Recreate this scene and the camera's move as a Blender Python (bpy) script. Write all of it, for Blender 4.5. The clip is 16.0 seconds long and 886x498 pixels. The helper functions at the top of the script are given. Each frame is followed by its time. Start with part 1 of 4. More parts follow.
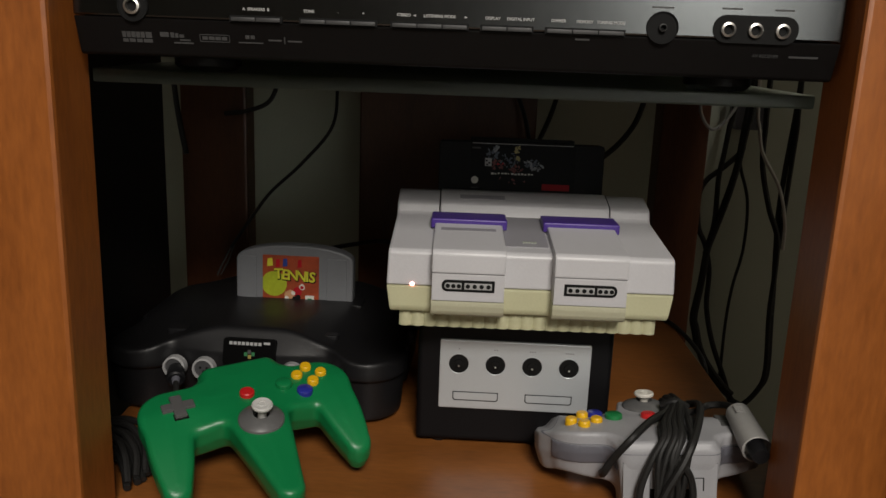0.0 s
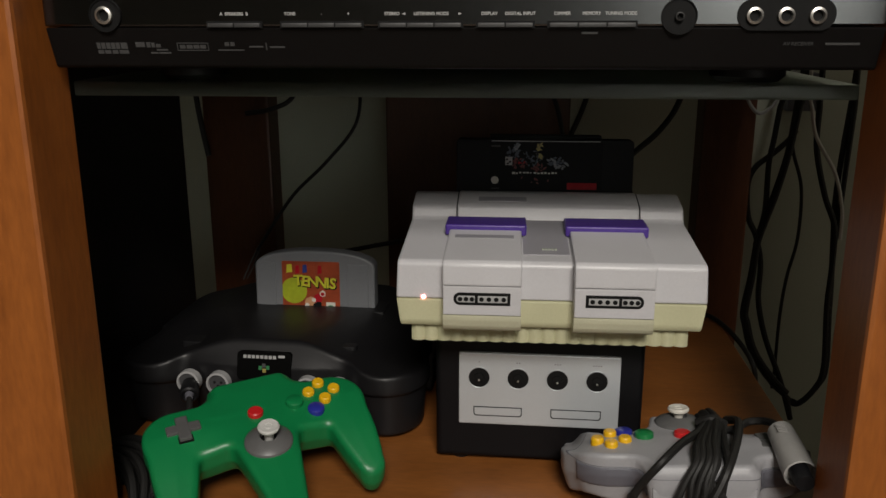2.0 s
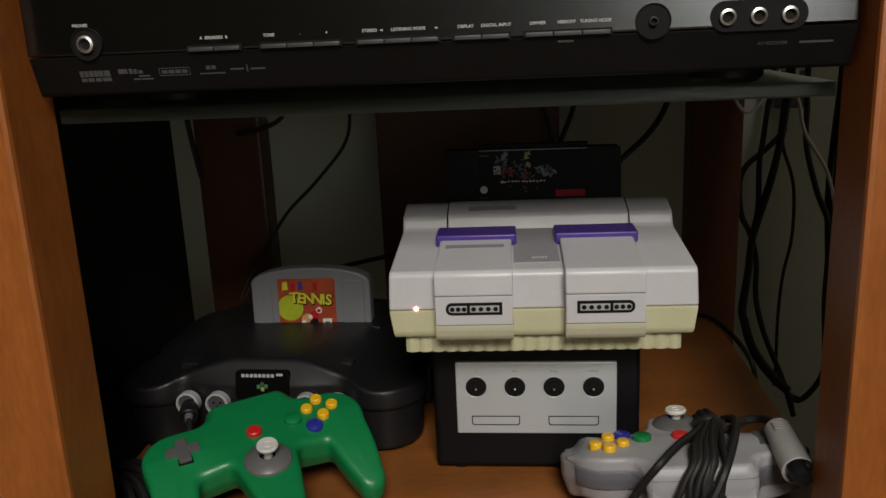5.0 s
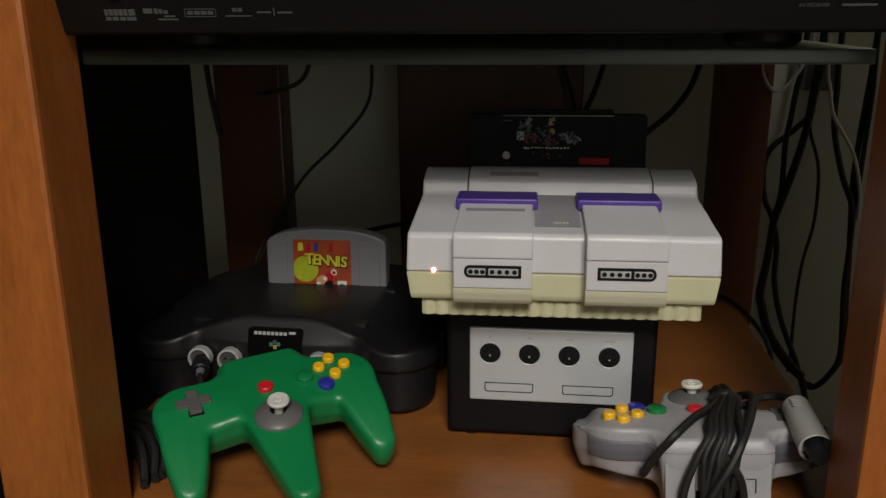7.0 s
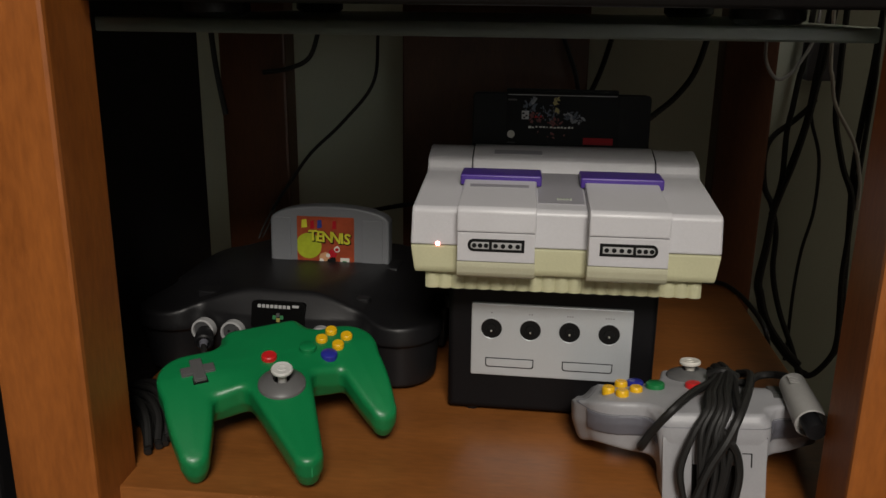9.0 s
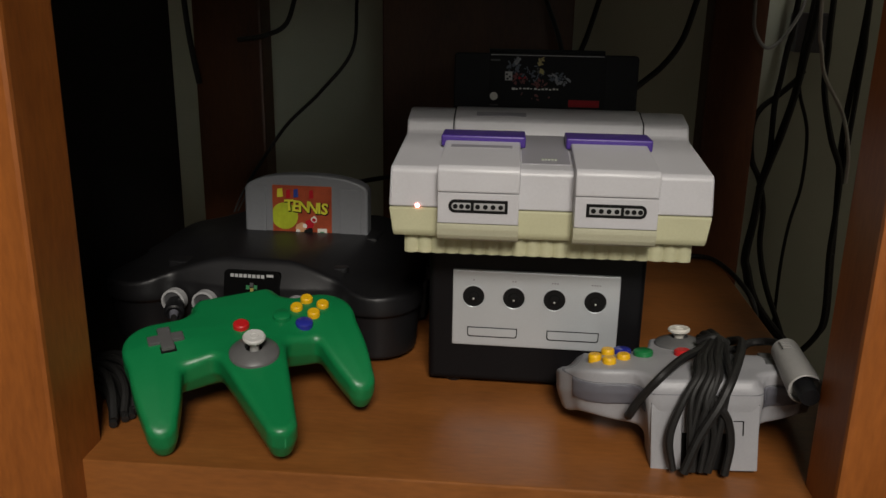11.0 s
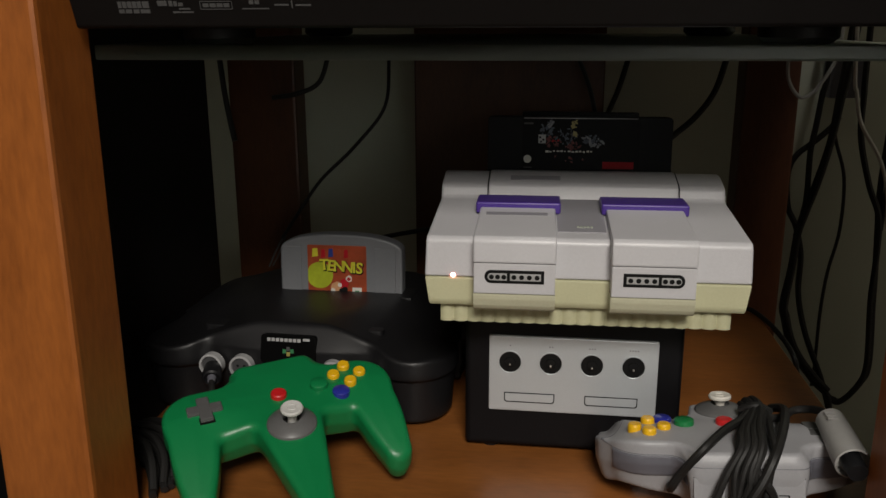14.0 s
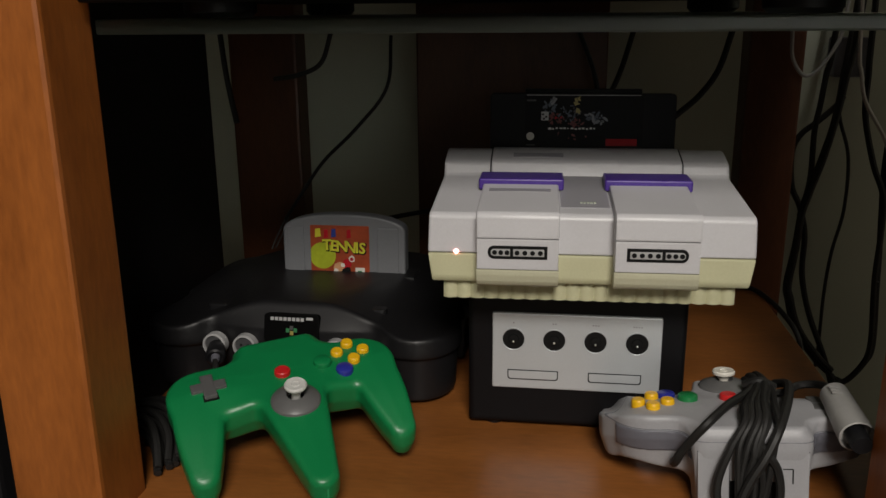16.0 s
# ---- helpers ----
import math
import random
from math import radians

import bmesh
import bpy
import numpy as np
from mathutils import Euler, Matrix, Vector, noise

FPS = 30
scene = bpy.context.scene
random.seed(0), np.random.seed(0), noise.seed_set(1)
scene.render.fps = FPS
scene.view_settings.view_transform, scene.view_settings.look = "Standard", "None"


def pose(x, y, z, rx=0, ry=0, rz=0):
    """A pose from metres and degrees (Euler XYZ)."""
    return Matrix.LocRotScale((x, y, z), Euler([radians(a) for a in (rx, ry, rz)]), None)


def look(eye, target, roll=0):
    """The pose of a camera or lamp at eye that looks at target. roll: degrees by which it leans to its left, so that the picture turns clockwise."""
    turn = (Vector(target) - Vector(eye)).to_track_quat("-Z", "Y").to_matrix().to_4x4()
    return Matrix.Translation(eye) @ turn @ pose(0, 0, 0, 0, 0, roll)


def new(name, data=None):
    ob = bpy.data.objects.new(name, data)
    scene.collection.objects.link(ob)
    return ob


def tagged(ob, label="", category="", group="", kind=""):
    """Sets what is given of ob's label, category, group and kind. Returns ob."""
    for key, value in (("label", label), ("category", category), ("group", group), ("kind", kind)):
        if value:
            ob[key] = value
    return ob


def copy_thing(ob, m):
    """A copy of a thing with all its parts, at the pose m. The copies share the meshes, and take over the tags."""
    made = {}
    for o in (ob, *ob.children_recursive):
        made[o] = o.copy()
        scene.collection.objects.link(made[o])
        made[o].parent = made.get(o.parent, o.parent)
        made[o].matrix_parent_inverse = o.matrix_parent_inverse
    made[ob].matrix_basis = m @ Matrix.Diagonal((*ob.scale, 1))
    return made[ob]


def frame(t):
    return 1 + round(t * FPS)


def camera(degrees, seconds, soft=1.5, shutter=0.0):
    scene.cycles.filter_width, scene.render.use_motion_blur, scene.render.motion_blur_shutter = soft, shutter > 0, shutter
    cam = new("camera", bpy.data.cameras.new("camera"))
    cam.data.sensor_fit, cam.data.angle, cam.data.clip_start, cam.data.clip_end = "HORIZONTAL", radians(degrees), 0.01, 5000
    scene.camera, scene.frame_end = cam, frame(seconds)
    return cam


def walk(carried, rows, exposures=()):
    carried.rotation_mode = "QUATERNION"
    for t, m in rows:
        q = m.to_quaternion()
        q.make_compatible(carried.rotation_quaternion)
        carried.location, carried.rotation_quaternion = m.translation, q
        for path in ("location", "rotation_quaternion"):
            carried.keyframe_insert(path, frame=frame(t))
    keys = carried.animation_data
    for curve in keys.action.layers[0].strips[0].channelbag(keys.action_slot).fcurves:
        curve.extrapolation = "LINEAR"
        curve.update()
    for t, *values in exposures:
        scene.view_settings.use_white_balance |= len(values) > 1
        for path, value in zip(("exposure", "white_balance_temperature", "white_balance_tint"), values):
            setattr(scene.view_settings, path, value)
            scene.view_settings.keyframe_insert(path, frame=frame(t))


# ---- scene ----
cam = camera(55.4, 16.0)
PATH = [
    (0, (0.001, -0.066, 0.317), (-0.022, 1.874, -0.168), 2.2),
    (0.5, (-0.007, -0.062, 0.317), (-0.075, 1.879, -0.161), 2.2),
    (1, (0.01, -0.043, 0.321), (-0.108, 1.893, -0.167), 0.8),
    (1.5, (0.033, -0.029, 0.332), (-0.147, 1.901, -0.16), -0.4),
    (2, (0.032, -0.022, 0.327), (-0.132, 1.9, -0.204), -0.1),
    (2.5, (0.026, -0.02, 0.324), (-0.097, 1.909, -0.187), -0.2),
    (3, (0.026, -0.029, 0.322), (-0.117, 1.904, -0.171), -0.2),
    (3.2, (0.027, -0.03, 0.323), (-0.119, 1.904, -0.165), -0.6),
    (5.3, (0.041, -0.024, 0.328), (-0.13, 1.904, -0.179), -2.6),
    (5.5, (0.031, -0.026, 0.325), (-0.159, 1.899, -0.183), -1.5),
    (6, (0.03, -0.027, 0.319), (-0.153, 1.891, -0.217), -0.2),
    (6.5, (0.03, -0.027, 0.315), (-0.17, 1.891, -0.216), -0.1),
    (7, (0.035, -0.021, 0.313), (-0.164, 1.892, -0.234), -0.4),
    (7.5, (0.034, -0.017, 0.311), (-0.172, 1.895, -0.238), -0.5),
    (8, (0.035, -0.024, 0.316), (-0.173, 1.897, -0.199), -0.1),
    (8.5, (0.031, -0.029, 0.316), (-0.194, 1.893, -0.187), -0.2),
    (9, (0.032, -0.031, 0.302), (-0.162, 1.879, -0.26), 0.7),
    (9.2, (0.028, -0.036, 0.297), (-0.177, 1.866, -0.286), 0.8),
    (11.3, (0.033, -0.003, 0.277), (-0.118, 1.905, -0.304), 1.0),
    (11.5, (0.033, 0.002, 0.287), (-0.123, 1.916, -0.274), 0.9),
    (12, (0.032, -0.001, 0.302), (-0.167, 1.925, -0.199), -0.1),
    (12.5, (0.032, -0.006, 0.305), (-0.168, 1.921, -0.192), -0.1),
    (13, (0.029, -0.005, 0.304), (-0.174, 1.917, -0.208), 0.0),
    (13.5, (0.029, -0.006, 0.304), (-0.19, 1.916, -0.203), -0.3),
    (14, (0.028, -0.006, 0.303), (-0.199, 1.912, -0.215), -0.2),
    (14.5, (0.026, -0.003, 0.292), (-0.186, 1.91, -0.251), 0.4),
    (15, (0.029, -0.005, 0.295), (-0.187, 1.909, -0.244), 0.2),
    (15.5, (0.03, -0.007, 0.296), (-0.199, 1.906, -0.24), -0.3),
    (16, (0.028, -0.007, 0.295), (-0.205, 1.903, -0.249), -0.5),
]
walk(cam, [(t, look(eye, target, roll)) for t, eye, target, roll in PATH])

# ---- light ----
world = bpy.data.worlds.new("world")
scene.world = world
world.use_nodes = True
world.node_tree.nodes["Background"].inputs[0].default_value = (0.9, 0.8, 0.7, 1)
world.node_tree.nodes["Background"].inputs[1].default_value = 0.01


def area_lamp(name, eye, target, size, watts, colour):
    data = bpy.data.lights.new(name, "AREA")
    data.shape, data.size, data.energy, data.color = "DISK", size, watts, colour
    ob = new(name, data)
    ob.matrix_world = look(eye, target)
    return ob


area_lamp("floor_lamp_light", (0.28, -1.30, 1.52), (0.02, 0.5, 0.15), 0.66, 44.5, (1.0, 0.937, 0.858))
# Added wash on the south wall, so the receiver's panel reflects a glow.
area_lamp("added_wall_wash", (1.02, -2.22, 0.62), (1.02, -2.60, 0.48), 0.30, 25.0, (0.88, 0.96, 1.0))
scene.view_settings.exposure = 0.0

# ---- materials ----


def material(name, colour, rough=0.5, metal=0.0, vary=0.08, grain=220.0, bump=0.0, blotch=14.0, spec=0.5):
    """Paint, plastic or metal: base colour with fine grain and broad stains, uneven gloss and slight relief."""
    m = bpy.data.materials.new(name)
    m.use_nodes = True
    n, l = m.node_tree.nodes, m.node_tree.links
    b = n["Principled BSDF"]
    b.inputs["Metallic"].default_value = metal
    b.inputs["Specular IOR Level"].default_value = spec
    co = n.new("ShaderNodeTexCoord")
    fine, broad = n.new("ShaderNodeTexNoise"), n.new("ShaderNodeTexNoise")
    fine.inputs["Scale"].default_value, broad.inputs["Scale"].default_value = grain, blotch
    fine.inputs["Detail"].default_value = broad.inputs["Detail"].default_value = 4
    l.new(co.outputs["Object"], fine.inputs["Vector"])
    l.new(co.outputs["Object"], broad.inputs["Vector"])
    mix = n.new("ShaderNodeMath")
    mix.operation = "MULTIPLY_ADD"
    l.new(broad.outputs["Fac"], mix.inputs[0])
    mix.inputs[1].default_value = 0.6
    half = n.new("ShaderNodeMath")
    half.operation = "MULTIPLY"
    half.inputs[1].default_value = 0.4
    l.new(fine.outputs["Fac"], half.inputs[0])
    l.new(half.outputs[0], mix.inputs[2])
    ramp = n.new("ShaderNodeValToRGB")
    ramp.color_ramp.elements[0].position, ramp.color_ramp.elements[1].position = 0.3, 0.7
    ramp.color_ramp.elements[0].color = (*[c * (1 - vary) for c in colour], 1)
    ramp.color_ramp.elements[1].color = (*[min(1, c * (1 + vary)) for c in colour], 1)
    l.new(mix.outputs[0], ramp.inputs["Fac"])
    l.new(ramp.outputs["Color"], b.inputs["Base Color"])
    rg = n.new("ShaderNodeMapRange")
    rg.inputs["To Min"].default_value, rg.inputs["To Max"].default_value = max(0.02, rough - 0.08), min(1, rough + 0.10)
    l.new(mix.outputs[0], rg.inputs["Value"])
    l.new(rg.outputs["Result"], b.inputs["Roughness"])
    if bump:
        bp = n.new("ShaderNodeBump")
        bp.inputs["Strength"].default_value, bp.inputs["Distance"].default_value = bump, 0.0004
        l.new(fine.outputs["Fac"], bp.inputs["Height"])
        l.new(bp.outputs["Normal"], b.inputs["Normal"])
    return m


def wood(name, dark, light, along, rough=0.42, scale=1.0):
    """Cherry-coloured veneer with streaks that run along one axis."""
    m = bpy.data.materials.new(name)
    m.use_nodes = True
    n, l = m.node_tree.nodes, m.node_tree.links
    b = n["Principled BSDF"]
    co, mp = n.new("ShaderNodeTexCoord"), n.new("ShaderNodeMapping")
    across = [30.0 * scale] * 3
    across["xyz".index(along)] = 7.0 * scale
    mp.inputs["Scale"].default_value = across
    l.new(co.outputs["Object"], mp.inputs["Vector"])
    streak, fine = n.new("ShaderNodeTexNoise"), n.new("ShaderNodeTexNoise")
    streak.inputs["Scale"].default_value, streak.inputs["Detail"].default_value, streak.inputs["Distortion"].default_value = 1.0, 5, 0.6
    fine.inputs["Scale"].default_value, fine.inputs["Detail"].default_value = 11.0, 5
    cloud = n.new("ShaderNodeTexNoise")
    cloud.inputs["Scale"].default_value, cloud.inputs["Detail"].default_value = 11.0, 4
    l.new(mp.outputs["Vector"], streak.inputs["Vector"])
    l.new(mp.outputs["Vector"], fine.inputs["Vector"])
    l.new(co.outputs["Object"], cloud.inputs["Vector"])
    add = n.new("ShaderNodeMath")
    add.operation = "MULTIPLY_ADD"
    add.inputs[1].default_value = 0.85
    l.new(fine.outputs["Fac"], add.inputs[0])
    l.new(streak.outputs["Fac"], add.inputs[2])
    add2 = n.new("ShaderNodeMath")
    add2.operation = "MULTIPLY_ADD"
    add2.inputs[1].default_value = 0.5
    l.new(cloud.outputs["Fac"], add2.inputs[0])
    l.new(add.outputs[0], add2.inputs[2])
    ramp = n.new("ShaderNodeValToRGB")
    ramp.color_ramp.elements[0].color, ramp.color_ramp.elements[1].color = (*dark, 1), (*light, 1)
    span = n.new("ShaderNodeMapRange")
    span.inputs["From Min"].default_value, span.inputs["From Max"].default_value = 0.80, 1.55
    l.new(add2.outputs[0], span.inputs["Value"])
    l.new(span.outputs["Result"], ramp.inputs["Fac"])
    l.new(ramp.outputs["Color"], b.inputs["Base Color"])
    rg = n.new("ShaderNodeMapRange")
    rg.inputs["To Min"].default_value, rg.inputs["To Max"].default_value = rough - 0.08, rough + 0.12
    l.new(cloud.outputs["Fac"], rg.inputs["Value"])
    l.new(rg.outputs["Result"], b.inputs["Roughness"])
    bp = n.new("ShaderNodeBump")
    bp.inputs["Strength"].default_value, bp.inputs["Distance"].default_value = 0.12, 0.0003
    l.new(fine.outputs["Fac"], bp.inputs["Height"])
    l.new(bp.outputs["Normal"], b.inputs["Normal"])
    return m


def brushed(name, colour, rough, metal=1.0):
    """Dark anodised metal, brushed along x."""
    m = material(name, colour, rough, metal, vary=0.06, blotch=9)
    n, l = m.node_tree.nodes, m.node_tree.links
    co, mp, tx, bp = n.new("ShaderNodeTexCoord"), n.new("ShaderNodeMapping"), n.new("ShaderNodeTexNoise"), n.new("ShaderNodeBump")
    mp.inputs["Scale"].default_value = (12, 600, 1400)
    tx.inputs["Scale"].default_value = 1.0
    bp.inputs["Strength"].default_value, bp.inputs["Distance"].default_value = 0.025, 0.0004
    l.new(co.outputs["Object"], mp.inputs["Vector"])
    l.new(mp.outputs["Vector"], tx.inputs["Vector"])
    l.new(tx.outputs["Fac"], bp.inputs["Height"])
    l.new(bp.outputs["Normal"], n["Principled BSDF"].inputs["Normal"])
    return m


def glow(name, colour, strength):
    m = bpy.data.materials.new(name)
    m.use_nodes = True
    b = m.node_tree.nodes["Principled BSDF"]
    b.inputs["Emission Color"].default_value, b.inputs["Emission Strength"].default_value = (*colour, 1), strength
    return m


def glass(name):
    m = bpy.data.materials.new(name)
    m.use_nodes = True
    b = m.node_tree.nodes["Principled BSDF"]
    b.inputs["Base Color"].default_value = (0.35, 0.43, 0.34, 1)
    b.inputs["Transmission Weight"].default_value, b.inputs["Roughness"].default_value, b.inputs["IOR"].default_value = 0.97, 0.32, 1.45
    return m


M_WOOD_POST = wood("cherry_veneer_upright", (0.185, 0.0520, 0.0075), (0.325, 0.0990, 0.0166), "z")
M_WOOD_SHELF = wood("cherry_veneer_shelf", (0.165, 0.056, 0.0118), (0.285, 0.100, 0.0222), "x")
# The posts' cherry veneer, darkened to hold the shade at the stand's rear.
M_WOOD_REAR_SHADED = wood("cherry_veneer_rear_shaded", (0.062, 0.019, 0.0055), (0.112, 0.035, 0.0098), "z")
M_WALL = material("grey_green_wall_paint", (0.53, 0.565, 0.47), 0.85, vary=0.05, grain=400, bump=0.2, blotch=3)
M_ROOM = material("cream_room_paint", (0.30, 0.28, 0.245), 0.9, vary=0.05, blotch=2)
M_CEIL = material("white_ceiling_paint", (0.34, 0.33, 0.315), 0.9, vary=0.04, blotch=2)
M_CARPET = material("brown_carpet", (0.16, 0.12, 0.09), 0.95, vary=0.25, grain=500, bump=0.8)
M_GLASS = glass("green_tinted_glass")
M_REC = brushed("black_brushed_metal", (0.125, 0.125, 0.128), 0.15)
M_REC_LOW = material("satin_black_plastic", (0.0045, 0.004, 0.004), 0.42, vary=0.15, spec=0.18)
M_BLACK = material("black_plastic", (0.008, 0.008, 0.009), 0.45, vary=0.2, bump=0.15, spec=0.25)
M_HOLE = material("dark_recess", (0.004, 0.004, 0.004), 0.7, spec=0.2)
M_CHROME = material("nickel_metal", (0.64, 0.62, 0.58), 0.38, 1.0, vary=0.08)
M_TEXT = material("white_print", (0.36, 0.36, 0.35), 0.6, vary=0.15, grain=900)
M_PRINT = material("grey_print", (0.050, 0.050, 0.050), 0.6, vary=0.15, grain=900)
M_GREY = material("light_grey_plastic", (0.490, 0.485, 0.502), 0.37, vary=0.05, grain=600, bump=0.25, blotch=25)
M_GREY2 = material("mid_grey_plastic", (0.25, 0.245, 0.265), 0.42, vary=0.05, grain=600, bump=0.2)
M_EJECT = material("pale_green_grey_ink", (0.34, 0.37, 0.30), 0.5)
M_YELLOWED = material("yellowed_plastic", (0.46, 0.45, 0.29), 0.45, vary=0.07, grain=600, bump=0.25, blotch=30)
M_YELLOWED2 = material("half_yellowed_plastic", (0.44, 0.43, 0.31), 0.45, vary=0.08, grain=600, bump=0.25, blotch=30)
M_PURPLE = material("purple_plastic", (0.060, 0.026, 0.230), 0.38, vary=0.07, grain=500)
M_SILVER = material("silver_paint", (0.50, 0.525, 0.545), 0.34, 0.35, vary=0.04, grain=900, bump=0.1)
M_CUBE = material("black_console_plastic", (0.0045, 0.0042, 0.005), 0.45, vary=0.15, bump=0.15, spec=0.18)
M_RIM = material("grey_socket_rim", (0.33, 0.33, 0.33), 0.35, vary=0.05)

# ---- mesh helpers ----


def finish(bm, name, mat, smooth=True, angle=38):
    bmesh.ops.recalc_face_normals(bm, faces=bm.faces)
    bm.faces.index_update()
    broad = [f.index for f in bm.faces if 2 * f.calc_area() > 0.0035 * f.calc_perimeter()]
    me = bpy.data.meshes.new(name)
    bm.to_mesh(me)
    bm.free()
    me.materials.append(mat)
    if smooth:
        me.shade_smooth()
        me.set_sharp_from_angle(angle=radians(angle))
        for i in broad:
            me.polygons[i].use_smooth = False
    return me


def part(name, bm, mat, parent, label="", at=None):
    me = bm if isinstance(bm, bpy.types.Mesh) else finish(bm, name, mat)
    if not me.materials:
        me.materials.append(mat)
    ob = new(name, me)
    ob.parent = parent
    if at is not None:
        ob.matrix_basis = at
    return tagged(ob, label) if label else ob


def thing(name, m, label, category, group="", kind=""):
    ob = new(name)
    ob.empty_display_size = 0.02
    ob.matrix_basis = m
    return tagged(ob, label, category, group, kind)


def solid(name, bm, mat, m, label, category, group="", kind=""):
    ob = new(name, finish(bm, name, mat))
    ob.matrix_basis = m
    return tagged(ob, label, category, group, kind)


def box(x0, x1, y0, y1, z0, z1, bevel=0.0, seg=2, bm=None):
    out = bmesh.new() if bm is None else bm
    one = bmesh.new()
    bmesh.ops.create_cube(one, size=1.0)
    for v in one.verts:
        v.co = ((x0 + x1) / 2 + v.co.x * (x1 - x0), (y0 + y1) / 2 + v.co.y * (y1 - y0), (z0 + z1) / 2 + v.co.z * (z1 - z0))
    if bevel:
        bmesh.ops.bevel(one, geom=one.edges[:], offset=bevel, segments=seg, affect="EDGES", profile=0.6)
    join(out, one)
    return out


def join(out, one):
    me = bpy.data.meshes.new("join")
    one.to_mesh(me)
    one.free()
    out.from_mesh(me)
    bpy.data.meshes.remove(me)


def prism(outline, lo, hi, axis="x", bevel=0.0, seg=2, bm=None):
    """A closed outline pushed along an axis. Outline pairs: (y, z) for x, (x, z) for y, (x, y) for z."""
    out = bmesh.new() if bm is None else bm
    one = bmesh.new()

    def put(a, b, w):
        return {"x": (w, a, b), "y": (a, w, b), "z": (a, b, w)}[axis]

    rings = [[one.verts.new(put(a, b, w)) for a, b in outline] for w in (lo, hi)]
    k = len(outline)
    for i in range(k):
        one.faces.new((rings[0][i], rings[0][(i + 1) % k], rings[1][(i + 1) % k], rings[1][i]))
    one.faces.new(rings[0])
    one.faces.new(rings[1][::-1])
    bmesh.ops.recalc_face_normals(one, faces=one.faces)
    if bevel:
        sharp = [e for e in one.edges if len(e.link_faces) == 2 and e.calc_face_angle(0) > 0.35]
        bmesh.ops.bevel(one, geom=sharp, offset=bevel, segments=seg, affect="EDGES", profile=0.6)
    join(out, one)
    return out


def lathe(profile, n=24, bm=None, m=None):
    """A profile of (radius, height) turned round z."""
    out = bmesh.new() if bm is None else bm
    one = bmesh.new()
    rings = []
    for r, z in profile:
        if r < 1e-6:
            rings.append([one.verts.new((0, 0, z))])
        else:
            rings.append([one.verts.new((r * math.cos(2 * math.pi * i / n), r * math.sin(2 * math.pi * i / n), z)) for i in range(n)])
    for a, b in zip(rings, rings[1:]):
        for i in range(n):
            p, q = [a[i % len(a)], a[(i + 1) % len(a)]], [b[(i + 1) % len(b)], b[i % len(b)]]
            face = list(dict.fromkeys(p + q))
            if len(face) > 2:
                one.faces.new(face)
    if m is not None:
        bmesh.ops.transform(one, matrix=m, verts=one.verts)
    join(out, one)
    return out


def spline(points, steps=8):
    """A smooth line through points."""
    p = [Vector(q) for q in points]
    p = [2 * p[0] - p[1], *p, 2 * p[-1] - p[-2]]
    out = []
    for a, b, c, d in zip(p, p[1:], p[2:], p[3:]):
        for i in range(steps):
            t = i / steps
            out.append(0.5 * (2 * b + (c - a) * t + (2 * a - 5 * b + 4 * c - d) * t * t + (3 * b - a - 3 * c + d) * t**3))
    return [*out, p[-2]]


def tube(points, radius, sides=8, steps=8, bm=None):
    """A round cable along a smooth line."""
    out = bmesh.new() if bm is None else bm
    line = spline(points, steps)
    rings, side = [], None
    for i, q in enumerate(line):
        way = (line[min(i + 1, len(line) - 1)] - line[max(i - 1, 0)]).normalized()
        if side is None:
            side = way.orthogonal().normalized()
        side = (side - way * side.dot(way)).normalized()
        other = way.cross(side)
        rings.append([out.verts.new(q + radius * (math.cos(a) * side + math.sin(a) * other)) for a in (2 * math.pi * k / sides for k in range(sides))])
    for a, b in zip(rings, rings[1:]):
        for k in range(sides):
            out.faces.new((a[k], a[(k + 1) % sides], b[(k + 1) % sides], b[k]))
    out.faces.new(rings[0][::-1])
    out.faces.new(rings[-1])
    return out


def rounded(x0, x1, z0, z1, corner, seg=5, corners="abcd"):
    """A rectangle's outline with rounded corners: a bottom left, b bottom right, c top right, d top left."""
    out = []
    for key, cx, cz, a0 in (("a", x0, z0, 180), ("b", x1, z0, 270), ("c", x1, z1, 0), ("d", x0, z1, 90)):
        r = corner if key in corners else 0.0
        ox, oz = cx + (r if cx == x0 else -r), cz + (r if cz == z0 else -r)
        for i in range(seg + 1 if r else 1):
            a = radians(a0 + 90 * i / seg)
            out.append((ox + r * math.cos(a), oz + r * math.sin(a)))
    return out


def words(text, height, depth=0.0002, bold=0.0):
    """Flat lettering in the xz plane that faces -y, centred, as a mesh."""
    cu = bpy.data.curves.new("lettering", "FONT")
    cu.body, cu.size, cu.extrude, cu.align_x, cu.align_y = text, height * 1.4, depth / 2, "CENTER", "CENTER"
    cu.resolution_u, cu.offset = 3, bold
    ob = new("lettering", cu)
    me = bpy.data.meshes.new_from_object(ob)
    bpy.data.objects.remove(ob)
    me.transform(Matrix.Rotation(radians(90), 4, "X"))
    return me


